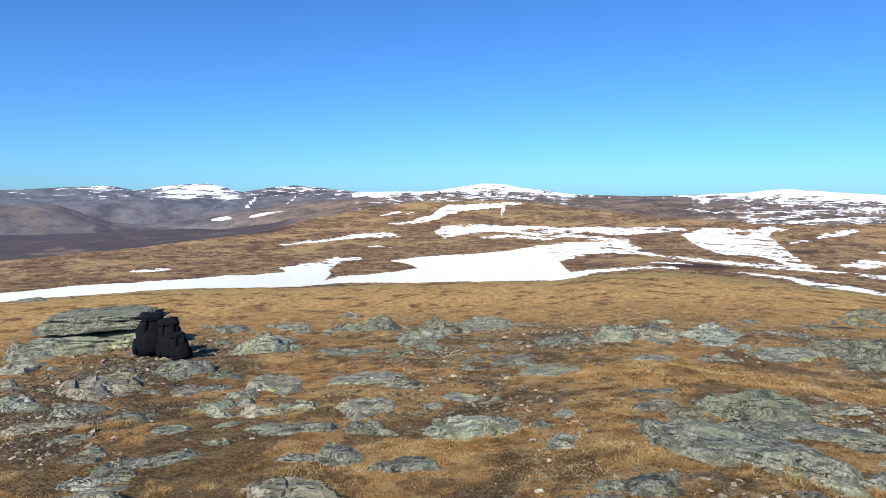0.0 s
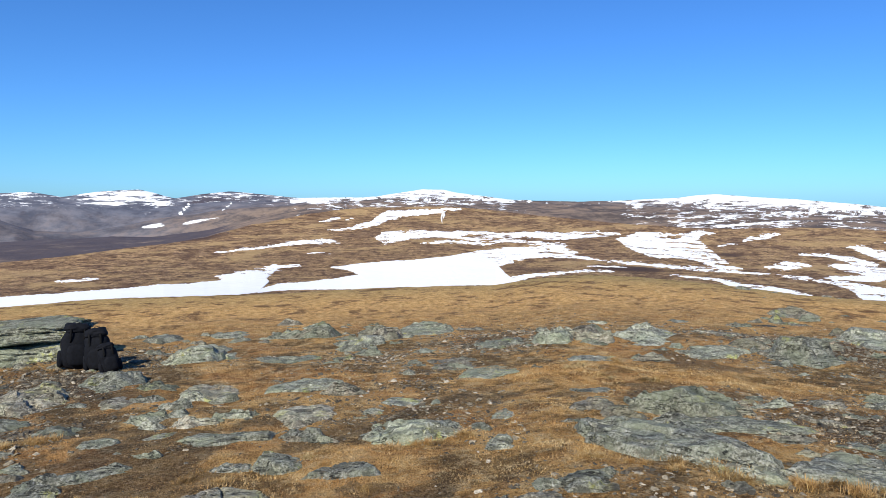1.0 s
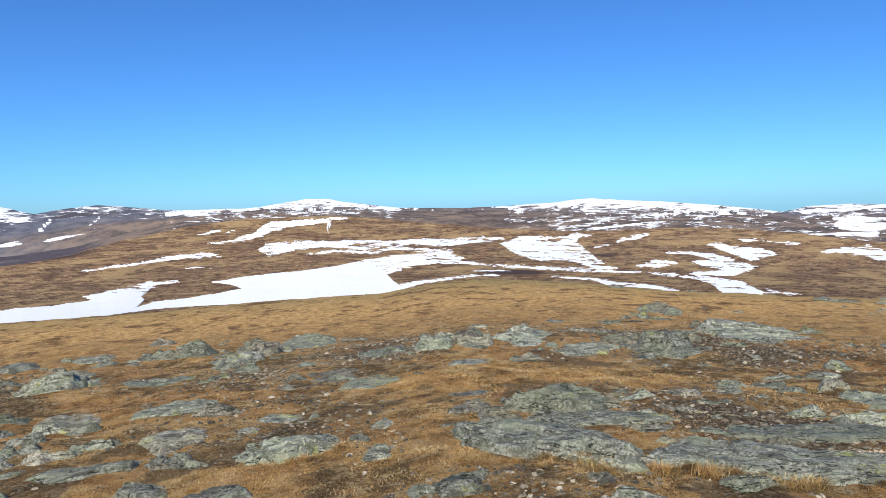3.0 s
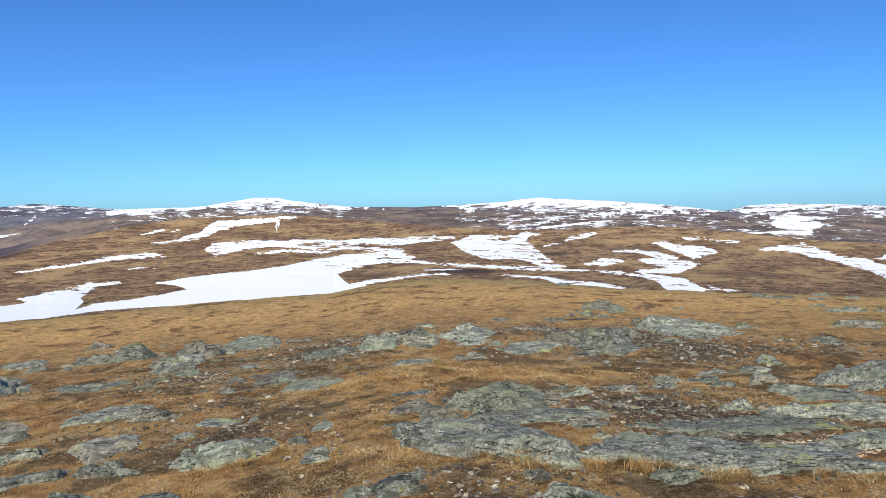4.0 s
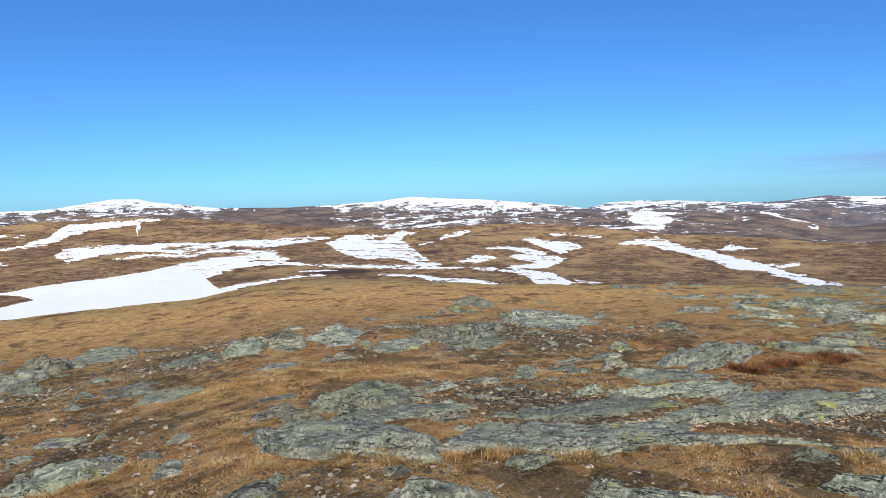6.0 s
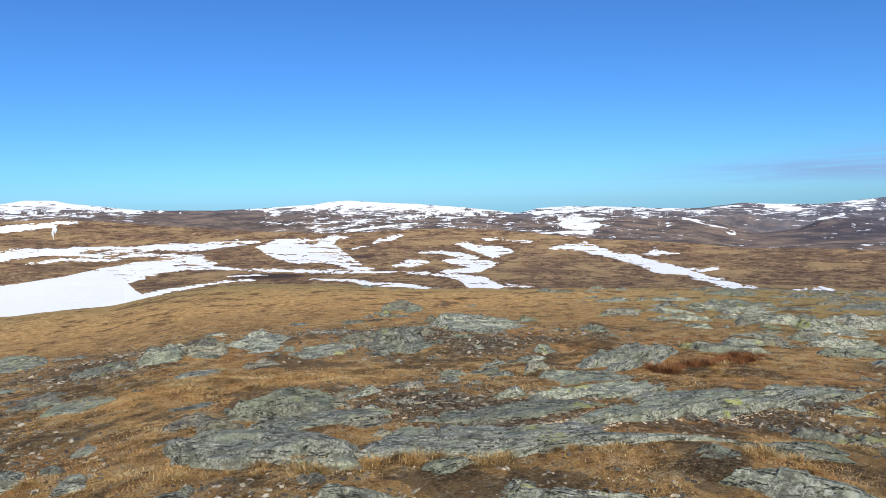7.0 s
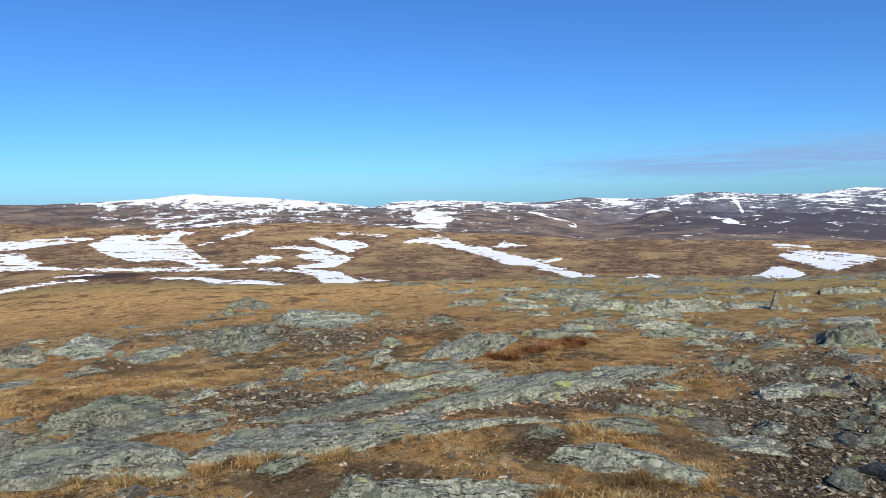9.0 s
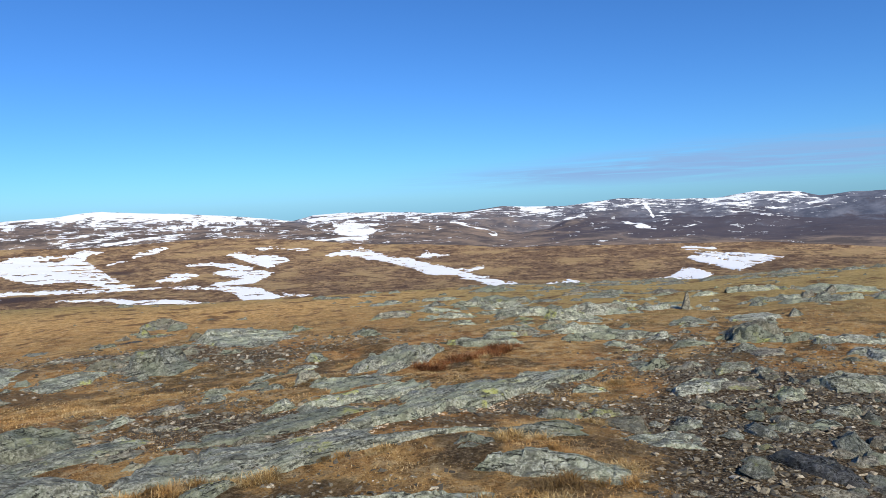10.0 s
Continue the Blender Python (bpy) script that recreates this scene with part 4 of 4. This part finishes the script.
def split_boulder(x, y, turn):
    """A block of schist whose top has parted from it along one long level crack."""
    base = new("boulder")
    for name, seed, dx, dy, z, wide, deep, tall, tilt, cuts in (("lower_block", 33, 0.04, 0.0, 0.02, 1.72, 1.45, 0.70, 1.0, 2), ("upper_slab", 47, -0.02, 0.10, 0.44, 1.62, 1.2, 0.26, -3.0, 4)):
        v, faces = carve(seed, 6, 2, cuts, True, 0.05, 0.7)
        v[:, :2] *= 1.0 + 0.16 * v[:, 2:]
        v = v * np.array([wide / 2, deep / 2, tall / 2])
        me = fast_mesh(name, v, faces, SCHIST)
        me.set_sharp_from_angle(angle=radians(45))
        ob = new(name, me)
        ob.parent = base
        ob.matrix_basis = pose(dx, dy, z, 0, tilt, 0)
    base.matrix_world = pose(x, y, float(height(x, y)), 0, 0, turn)
    tagged(base, "large grey-green boulder split along a level crack", "boulder")



split_boulder(-5.28, 10.5, 15)

# ---- lesser rocks, stones and chips ----
HEAP = []
rng = np.random.RandomState(7)


def scatter(count, near, far, power, west=-38, east=94):
    """Places over the summit, thinning with the distance."""
    r = near + (far - near) * rng.uniform(0, 1, count) ** power
    a = np.radians(rng.uniform(west, east, count))
    return r * np.sin(a), r * np.cos(a), r


x, y, r = scatter(900, 3.2, 17, 0.8)
crowd = rough(x, y, 2.6, 3, 131) + 0.35 * ease(r, 4, 7) - 0.5 * ease(r, 10, 16) - 1.2 * blob(x, y, 4.9, 0.2, 2.2, 1.6) - 2 * blob(x, y, -4.6, 9.3, 1.6, 1.2) - 0.35 * ease(np.degrees(np.arctan2(x, y)), 40, 60) - 0.6 * blob(x, y, 3.2, 7.0, 2.6, 1.1, -20)
for n, k in enumerate(np.argsort(-crowd)[:190]):
    s = float(rng.lognormal(-1.4, 0.45)) * (1 + 0.04 * r[k])
    rock(float(x[k]), float(y[k]), s, s * rng.uniform(0.4, 0.75), s * rng.uniform(0.14, 0.32) + 0.02, rng.uniform(-40, 10), heap=HEAP if r[k] > 10 or n % 3 == 2 else None)
x, y, r = scatter(70, 15, 44, 1.0, 26, 92)
for k in range(70):
    s = float(rng.lognormal(-0.9, 0.5))
    rock(float(x[k]), float(y[k]), s, s * rng.uniform(0.4, 0.7), s * rng.uniform(0.10, 0.22) + 0.02, rng.uniform(-40, 10), SCHIST, heap=HEAP)

# flat outcrops that cover much of the eastern slope
x, y, r = scatter(420, 8.5, 46, 1.1, 44, 93)
crowd = rough(x, y, 6, 3, 141) - 0.5 * (1 - ease(np.degrees(np.arctan2(x, y)), 46, 66)) + 0.25 * ease(r, 12, 22)
for n, k in enumerate(np.argsort(-crowd)[:210]):
    s = float(np.clip(rng.lognormal(-0.35, 0.45), 0.35, 2.0)) * (0.75 + 0.012 * r[k])
    rock(float(x[k]), float(y[k]), s, s * rng.uniform(0.4, 0.7), s * rng.uniform(0.05, 0.12) + 0.025, rng.uniform(-75, -35), SCHIST if n % 3 else SLATE, heap=HEAP if r[k] > 20 else None)

# broken pieces beside the larger outcrops
for ob in [o for o in scene.objects if o.name.split(".")[0] == "rock" and o.dimensions.x > 0.75]:
    p, wide = ob.matrix_world.translation, ob.dimensions.x
    for k in range(2):
        side = rng.choice([-1, 1])
        a = radians(-20) + rng.normal(0, 0.3)
        s = wide * rng.uniform(0.25, 0.5)
        rock(p.x + math.cos(a) * wide * 0.62 * side, p.y + math.sin(a) * wide * 0.62 * side + rng.uniform(-0.2, 0.1), s, s * rng.uniform(0.35, 0.6),
             s * rng.uniform(0.12, 0.3) + 0.02, rng.uniform(-40, 5), ob.data.materials[0], heap=HEAP)
x, y, r = scatter(90, 17, 46, 0.8, 56, 92)
for k in range(90):
    s = float(rng.lognormal(-1.0, 0.5))
    rock(float(x[k]), float(y[k]), s, s * rng.uniform(0.3, 0.6), s * rng.uniform(0.12, 0.34) + 0.02, rng.uniform(-40, 10), heap=HEAP)

verts, faces, mats, start = [], [], [], 0
for n, (v, f) in enumerate(HEAP):
    verts.append(v)
    faces.append(f + start)
    mats.append(np.full(len(f), n % 3))
    start += len(v)
me = fast_mesh("rubble", np.concatenate(verts), np.concatenate(faces), SCHIST)
me.materials.append(SLATE)
me.materials.append(BROWNISH)
me.polygons.foreach_set("material_index", np.concatenate(mats).astype(np.int32))
me.set_sharp_from_angle(angle=radians(38))
tagged(new("rubble", me), "broken grey rocks scattered over the summit turf", "rubble", kind="stuff")

# loose stones that lie on the grit
KINDS = []
for k in range(14):
    v, faces = carve(900 + k, 3, 3, 12, False)
    v = v * np.array([0.5, 0.36, 0.17])
    ob = surface("stone", v.tolist(), faces.tolist(), (SLATE, BROWNISH, SCHIST)[k % 3], sharp=30)
    tagged(ob, "small flat grey stone lying loose on grit", "stone", "loose stones")
    KINDS.append(ob)
x, y, r = scatter(2600, 2.2, 11, 0.9)
want = bareness(x, y) + 0.4 * rng.uniform(-1, 1, len(x)) - 0.5 * blob(x, y, -2.4, 5.8, 1.6, 2.0)
chosen = np.argsort(-want)[:300]
for n, k in enumerate(chosen):
    s = float(np.clip(rng.lognormal(-2.1, 0.45), 0.06, 0.32))
    m = pose(x[k], y[k], float(height(x[k], y[k])) + s * 0.07, rng.uniform(-14, 14), rng.uniform(-14, 14), rng.uniform(0, 360)) @ Matrix.Diagonal((s, s, s, 1))
    ob = KINDS[n % 14]
    if n >= 14:
        ob = ob.copy()
        scene.collection.objects.link(ob)
    ob.matrix_world = m


def strew(name, count, near, far, low, high, mat, label, limit, spots=None):
    """Many chips in one mesh: broken flat pieces, each tilted its own way."""
    if spots is None:
        x, y, r = scatter(count * 4, near, far, 0.85)
        keep = bareness(x, y) + 0.22 * rng.uniform(-1, 1, len(x)) > limit
        x, y, r = x[keep][:count], y[keep][:count], r[keep][:count]
    else:
        x, y = spots
        r = np.hypot(x, y)
    n = len(x)
    base = np.array([(-1, -0.7, -0.4), (0.9, -0.8, -0.4), (1, 0.7, -0.4), (-0.8, 0.8, -0.4), (-0.7, -0.5, 0.4), (0.7, -0.6, 0.5), (0.6, 0.5, 0.35), (-0.6, 0.6, 0.45)])
    s = low * (high / low) ** (rng.uniform(0, 1, n) ** 2.2) * (0.8 + r / 12)
    v = base[None] * (1 + 0.3 * rng.uniform(-1, 1, (n, 8, 3))) * s[:, None, None] * np.array([0.5, 0.4, 0.22])
    turn, lean = rng.uniform(0, 6.283, n), rng.uniform(-0.5, 0.5, (n, 2))
    vx = v[..., 0] * np.cos(turn)[:, None] - v[..., 1] * np.sin(turn)[:, None]
    vy = v[..., 0] * np.sin(turn)[:, None] + v[..., 1] * np.cos(turn)[:, None]
    vz = v[..., 2] + vx * lean[:, :1] + vy * lean[:, 1:]
    z = height(x, y) + s * 0.06
    verts = np.stack([vx + x[:, None], vy + y[:, None], vz + z[:, None]], 2).reshape(-1, 3)
    q = np.array([(4, 5, 6, 7), (0, 1, 5, 4), (1, 2, 6, 5), (2, 3, 7, 6), (3, 0, 4, 7)])
    quads = (q[None] + 8 * np.arange(n)[:, None, None]).reshape(-1, 4)
    me = fast_mesh(name, verts, quads, mat)
    me.polygons.foreach_set("use_smooth", np.zeros(len(quads), bool))
    return tagged(new(name, me), label, "gravel", kind="stuff")


def make_chip():
    m, nt, b = material("broken_schist", 0.8, 0.3)
    isle = nt.nodes.new("ShaderNodeNewGeometry").outputs["Random Per Island"]
    c = ramp(nt, isle, (0.0, (0.04, 0.034, 0.024)), (0.35, (0.11, 0.094, 0.066)), (0.6, (0.19, 0.165, 0.12)), (0.85, (0.30, 0.25, 0.17)), (1.0, (0.52, 0.46, 0.36)))
    c = mix(nt, ramp(nt, speckle(nt, place(nt), 90.0, 5, 0.7), (0.38, 0.7), (0.55, 0.0)), c, (0.05, 0.045, 0.04))
    wire(nt, c, b.inputs["Base Color"])
    return m


CHIP = make_chip()


def make_litter():
    m, nt, b = material("weathered_chips", 0.85, 0.25)
    isle = nt.nodes.new("ShaderNodeNewGeometry").outputs["Random Per Island"]
    wire(nt, ramp(nt, isle, (0.0, (0.12, 0.08, 0.05)), (0.4, (0.36, 0.24, 0.14)), (0.75, (0.52, 0.39, 0.26)), (1.0, (0.62, 0.54, 0.43))), b.inputs["Base Color"])
    return m


LITTER = make_litter()
strew("scree", 20000, 2.0, 12, 0.012, 0.055, CHIP, "brown-grey broken schist chips covering bare ground", 0.50)
strew("gravel", 9000, 2.5, 14, 0.012, 0.040, CHIP, "scattered grit and small stones between grass tufts", 0.30)

q = rng.uniform(0, 1, 1500)
strew("chippings", 1500, 0, 0, 0.010, 0.032, LITTER, "pale orange-brown weathered chips strewn beside bedrock", 0,
      (3.6 + 1.85 * q + rng.normal(0, 0.18, 1500), 3.1 + 0.12 * np.sin(q * 5) + rng.normal(0, 0.13, 1500)))


# ---- grass ----
def make_straw(name, tint=(1, 1, 1)):
    m, nt, b = material(name, 0.75, 0.2)
    isle = nt.nodes.new("ShaderNodeNewGeometry").outputs["Random Per Island"]
    c = ramp(nt, isle, (0.0, (0.20, 0.115, 0.045)), (0.3, (0.40, 0.235, 0.085)), (0.6, (0.56, 0.35, 0.14)), (0.85, (0.66, 0.47, 0.23)), (1.0, (0.76, 0.62, 0.38)))
    c = mix(nt, ramp(nt, speckle(nt, place(nt), 5.0, 6, 0.75), (0.50, 0.0), (0.58, 0.65)), c, (0.66, 0.52, 0.31))
    patch = speckle(nt, place(nt), 1.6, 7, 0.7)
    c = mix(nt, ramp(nt, patch, (0.45, 0.0), (0.56, 0.8)), c, mix(nt, 0.55, c, (0.42, 0.20, 0.06)))
    c = mix(nt, ramp(nt, speckle(nt, place(nt), 2.4, 7, 0.7), (0.497, 0.0), (0.572, 0.95)), c, mix(nt, 0.76, c, (0.10, 0.058, 0.024)))
    c = mix(nt, 1.0, c, tint, "MULTIPLY")
    wire(nt, c, b.inputs["Base Color"])
    thin, both = nt.nodes.new("ShaderNodeBsdfTranslucent"), nt.nodes.new("ShaderNodeMixShader")
    wire(nt, c, thin.inputs["Color"])
    both.inputs[0].default_value = 0.3
    wire(nt, b.outputs[0], both.inputs[1])
    wire(nt, thin.outputs[0], both.inputs[2])
    wire(nt, both.outputs[0], nt.nodes["Material Output"].inputs["Surface"])
    return m


def grow(name, count, near, far, power, label):
    """Dry grass: single blades, matted and combed by the wind, in one mesh."""
    x, y, r = scatter(count * 3, near, far, power)
    lush = 0.66 - 0.42 * peat(x, y) - bareness(x, y) + 0.30 * rough(x, y, 0.55, 3, 151) + 0.12 * rng.uniform(-1, 1, len(x))
    keep = lush > 0.06
    x, y, r, lush = x[keep][:count], y[keep][:count], r[keep][:count], lush[keep][:count]
    n = len(x)
    tall = 0.012 + 0.034 * np.clip(lush, 0, 0.9) * rng.uniform(0.4, 1.3, n)
    wide = rng.uniform(0.0013, 0.0026, n) * (0.7 + r / 7)
    go = rng.uniform(0, 6.283, n)
    lean = rng.uniform(0.7, 1.45, n)
    z = height(x, y) - 0.006
    dx, dy = np.cos(go), np.sin(go)
    px, py = -dy * wide, dx * wide
    reach, up = tall * np.sin(lean), tall * np.cos(lean)
    verts = np.stack([np.stack([x + px, y + py, z], 1), np.stack([x - px, y - py, z], 1),
                      np.stack([x + dx * reach, y + dy * reach, z + up], 1)], 1).reshape(-1, 3)
    quads = (np.array([[0, 1, 2]]) + 3 * np.arange(n)[:, None])
    me = fast_mesh(name, verts, quads, STRAW)
    return tagged(new(name, me), label, "grass", kind="stuff")


STRAW = make_straw("dry_grass", (1.12, 1.12, 1.06))
PALE = make_straw("pale_grass", (0.96, 1.0, 0.95))
RUST = make_straw("rusty_grass", (0.62, 0.42, 0.36))
grow("grass", 420000, 1.9, 8, 0.8, "short dry orange and straw fell grass in matted tufts")
grow("grass", 120000, 7, 15, 0.8, "orange dry grass on the summit slope")


# tall tufts in the lee of the slabs
def tuft_mesh(seed, blades, tall, mat):
    g = np.random.RandomState(seed)
    a, lean, s = g.uniform(0, 6.283, blades), g.uniform(0.75, 1.5, blades), tall * g.uniform(0.5, 1.1, blades)
    bx, by = g.normal(0, tall * 0.5, blades), g.normal(0, tall * 0.36, blades)
    w = g.uniform(0.0010, 0.0019, blades)
    px, py = -np.sin(a) * w, np.cos(a) * w
    mx, my, mz = bx + np.cos(a) * s * np.sin(lean) * 0.4, by + np.sin(a) * s * np.sin(lean) * 0.4, s * np.cos(lean) * 0.62
    tx, ty, tz = bx + np.cos(a) * s * np.sin(lean), by + np.sin(a) * s * np.sin(lean), s * np.cos(lean) * 0.9
    z = np.zeros(blades) - 0.01
    verts = np.stack([np.stack(q, 1) for q in ((bx + px, by + py, z), (bx - px, by - py, z), (mx - px, my - py, mz), (mx + px, my + py, mz), (tx, ty, tz))], 1).reshape(-1, 3)
    f = np.array([(0, 1, 2), (0, 2, 3), (3, 2, 4)])
    return fast_mesh("grass_tuft", verts, (f[None] + 5 * np.arange(blades)[:, None, None]).reshape(-1, 3), mat)


TUFTS = [tuft_mesh(k, 240, 0.062 + 0.012 * (k % 3), PALE) for k in range(6)]
RUSTY = [tuft_mesh(20 + k, 170, 0.1, RUST) for k in range(3)]
spots = []
for x0, y0, x1, y1, n in ((1.2, 4.5, 3.0, 3.55, 26), (3.0, 3.5, 4.0, 2.75, 12), (0.0, 4.75, 0.75, 4.95, 8), (3.0, 1.5, 4.2, 1.35, 18),
                          (4.5, 2.25, 5.6, 1.95, 12), (-4.9, 9.5, -4.4, 9.2, 5), (6.6, 2.45, 7.1, 2.3, 6), (-3.4, 5.2, -2.6, 5.5, 8)):
    for k in range(n):
        q = rng.uniform(0, 1)
        s = 0.92 if math.hypot(x0, y0) < 7 and x0 > 0 else 1.0
        spots.append((s * (x0 + (x1 - x0) * q) + rng.normal(0, 0.07), s * (y0 + (y1 - y0) * q) + rng.normal(0, 0.07)))
x, y, r = scatter(500, 2.4, 9, 0.8)
spots += [(x[k], y[k]) for k in np.argsort(bareness(x, y))[:70]]
for k, (x, y) in enumerate(spots):
    ob = tagged(new("grass_tuft", TUFTS[k % 6]), "tuft of long dry straw-coloured grass beside rock", "grass tuft", "grass tufts")
    s = rng.uniform(0.6, 1.2)
    ob.matrix_world = pose(x, y, float(height(x, y)), 0, 0, rng.uniform(0, 360)) @ Matrix.Diagonal((s, s, s, 1))

for k in range(34):
    x, y = 6.5 + 2.2 * rng.uniform(0, 1), 4.62 + rng.normal(0, 0.10)
    ob = tagged(new("grass_tuft", RUSTY[k % 3]), "tuft of long rust-brown grass below a rock ledge", "grass tuft", "rusty grass tufts")
    s = rng.uniform(0.8, 1.5)
    ob.matrix_world = pose(x, y, float(height(x, y)), 0, 0, rng.uniform(0, 360)) @ Matrix.Diagonal((s, s, s, 1))


# ---- rucksacks by the boulder ----
def part(name, bm, mat, parent, label="", smooth=True):
    me = bpy.data.meshes.new(name)
    bm.to_mesh(me)
    bm.free()
    me.materials.append(mat)
    if smooth:
        me.polygons.foreach_set("use_smooth", np.ones(len(me.polygons), bool))
    ob = new(name, me)
    ob.parent = parent
    if label:
        ob["label"] = label
    return ob


def cushion(cx, cy, cz, sx, sy, sz, seed=0, puff=0.03):
    """A stuffed bag: a rounded box with slack creases."""
    bm = bmesh.new()
    bmesh.ops.create_icosphere(bm, subdivisions=4, radius=1)
    for v in bm.verts:
        p = np.array(v.co[:])
        p /= (np.abs(p) ** 3.2).sum() ** (1 / 3.2)
        k = 1 + puff * float(grain(p[0] * 2.4 + seed, p[2] * 3 + p[1], 3)) * 2
        v.co = (cx + p[0] * sx * k, cy + p[1] * sy * k, cz + p[2] * sz * k)
    return bm


def strap(points, width, thick):
    """A webbing band along a line of points, with thickness."""
    bm = bmesh.new()
    loops = []
    for k, p in enumerate(points):
        a = Vector(points[max(k - 1, 0)])
        b = Vector(points[min(k + 1, len(points) - 1)])
        d = (b - a).normalized()
        side = Vector((1, 0, 0)) if abs(d.x) < 0.9 else Vector((0, 1, 0))
        up = d.cross(side).normalized()
        p = Vector(p)
        loops.append([bm.verts.new(p + side * width / 2 * s + up * thick / 2 * t) for s, t in ((-1, -1), (1, -1), (1, 1), (-1, 1))])
    for p, q in zip(loops, loops[1:]):
        for i in range(4):
            bm.faces.new((p[i], p[(i + 1) % 4], q[(i + 1) % 4], q[i]))
    bm.faces.new(loops[0][::-1])
    bm.faces.new(loops[-1])
    return bm


def make_cloth(name, colour):
    m, nt, b = material(name, 0.85, 0.15)
    n = speckle(nt, place(nt, own=True), 30.0, 5, 0.6)
    wire(nt, ramp(nt, n, (0.35, tuple(v * 0.6 for v in colour)), (0.65, colour)), b.inputs["Base Color"])
    bump(nt, b, n, 0.4, 0.01)
    return m


CLOTH = make_cloth("black_nylon", (0.007, 0.008, 0.012))
WEB = make_cloth("black_webbing", (0.006, 0.006, 0.007))


def rucksack(m, tall, wide, seed, label):
    bag = new("rucksack")
    part("body", cushion(0, 0, tall * 0.45, wide * 0.5, wide * 0.34, tall * 0.46, seed), CLOTH, bag)
    part("lid", cushion(0, 0.01, tall * 0.92, wide * 0.43, wide * 0.36, tall * 0.12, seed + 3, 0.05), CLOTH, bag)
    part("front_pocket", cushion(0, -wide * 0.36, tall * 0.33, wide * 0.33, wide * 0.12, tall * 0.24, seed + 5), CLOTH, bag)
    for s in (-1, 1):
        part("side_pocket", cushion(s * wide * 0.5, 0, tall * 0.24, wide * 0.11, wide * 0.2, tall * 0.19, seed + 7), CLOTH, bag)
        part("shoulder_strap", strap([(s * wide * 0.2, wide * (0.33 + 0.14 * math.sin(k / 8 * math.pi)), tall * (0.15 + 0.7 * k / 8)) for k in range(9)], 0.06, 0.012), WEB, bag)
        part("lid_strap", strap([(s * wide * 0.22, -wide * (0.30 + 0.06 * math.sin(k / 5 * math.pi)), tall * (0.6 + 0.34 * k / 5)) for k in range(6)], 0.025, 0.006), WEB, bag)
    part("grab_loop", strap([(0.06 * math.cos(k / 6 * math.pi), wide * 0.33, tall * (0.98 + 0.07 * math.sin(k / 6 * math.pi))) for k in range(7)], 0.02, 0.008), WEB, bag)
    bag.matrix_world = m
    return tagged(bag, label, "rucksack", "rucksacks by the boulder")


def on_ground(x, y, turn, tilt=0.0, lean=0.0):
    return pose(x, y, float(height(x, y)) - 0.01, lean, tilt, turn)


rucksack(on_ground(-4.14, 9.4, 28, 5, -6), 0.60, 0.37, 1, "tall black rucksack leaning against the boulder")
rucksack(on_ground(-3.74, 9.2, 12, -4, -5), 0.56, 0.31, 11, "black rucksack standing beside another one")
rucksack(on_ground(-3.5, 8.98, 35, -8, -10), 0.38, 0.23, 23, "small black rucksack set in front of larger ones")


# ---- thin cloud ----
def make_cloud():
    """Wisps of thin cloud low over the eastern hills."""
    m = bpy.data.materials.new("thin_cloud")
    m.use_nodes = True
    nt = m.node_tree
    nt.nodes.remove(nt.nodes["Principled BSDF"])
    # daylight on the cloud is put in as emission of a fixed colour
    clear, veil, blend = nt.nodes.new("ShaderNodeBsdfTransparent"), node(nt, "Emission", Strength=1.0), nt.nodes.new("ShaderNodeMixShader")
    veil.inputs["Color"].default_value = (0.30, 0.50, 0.85, 1)
    n = speckle(nt, place(nt, (0.0008, 0.0008, 0.018)), 1.6, 7, 0.6, 0.5)
    body = sums(nt, "MULTIPLY", ramp(nt, n, (0.30, 0.0), (0.56, 0.95)), attribute(nt, "fade"))
    wire(nt, body, blend.inputs[0])
    wire(nt, clear.outputs[0], blend.inputs[1])
    wire(nt, veil.outputs[0], blend.inputs[2])
    wire(nt, blend.outputs[0], nt.nodes["Material Output"].inputs["Surface"])
    b, e = np.meshgrid(np.radians(np.linspace(38, 120, 80)), np.linspace(0, 1, 30), indexing="ij")
    z = -20 + 400 * e
    far = 4780 - 60 * e
    verts = np.stack([np.sin(b) * far, np.cos(b) * far, z], 2).reshape(-1, 3)
    me = fast_mesh("cloud", verts, grid_faces(80, 30), m)
    d = np.degrees(b)
    lift = e - (0.42 + 0.10 * np.clip((d - 60) / 25, -1, 1))
    fade = ease(d, 46, 68) * np.exp(-(lift / (0.16 + 0.16 * ease(d, 55, 80))) ** 2) * ease(e, 0.05, 0.3) * (1 - ease(e, 0.8, 1.0)) * (1 - ease(d, 105, 119))
    at = me.attributes.new("fade", "FLOAT", "POINT")
    at.data.foreach_set("value", fade.astype(np.float32).ravel())
    ob = tagged(new("cloud", me), "thin grey-blue streaks of cloud low over the hills", "cloud", kind="structure")
    ob.visible_shadow = False
    return ob


make_cloud()
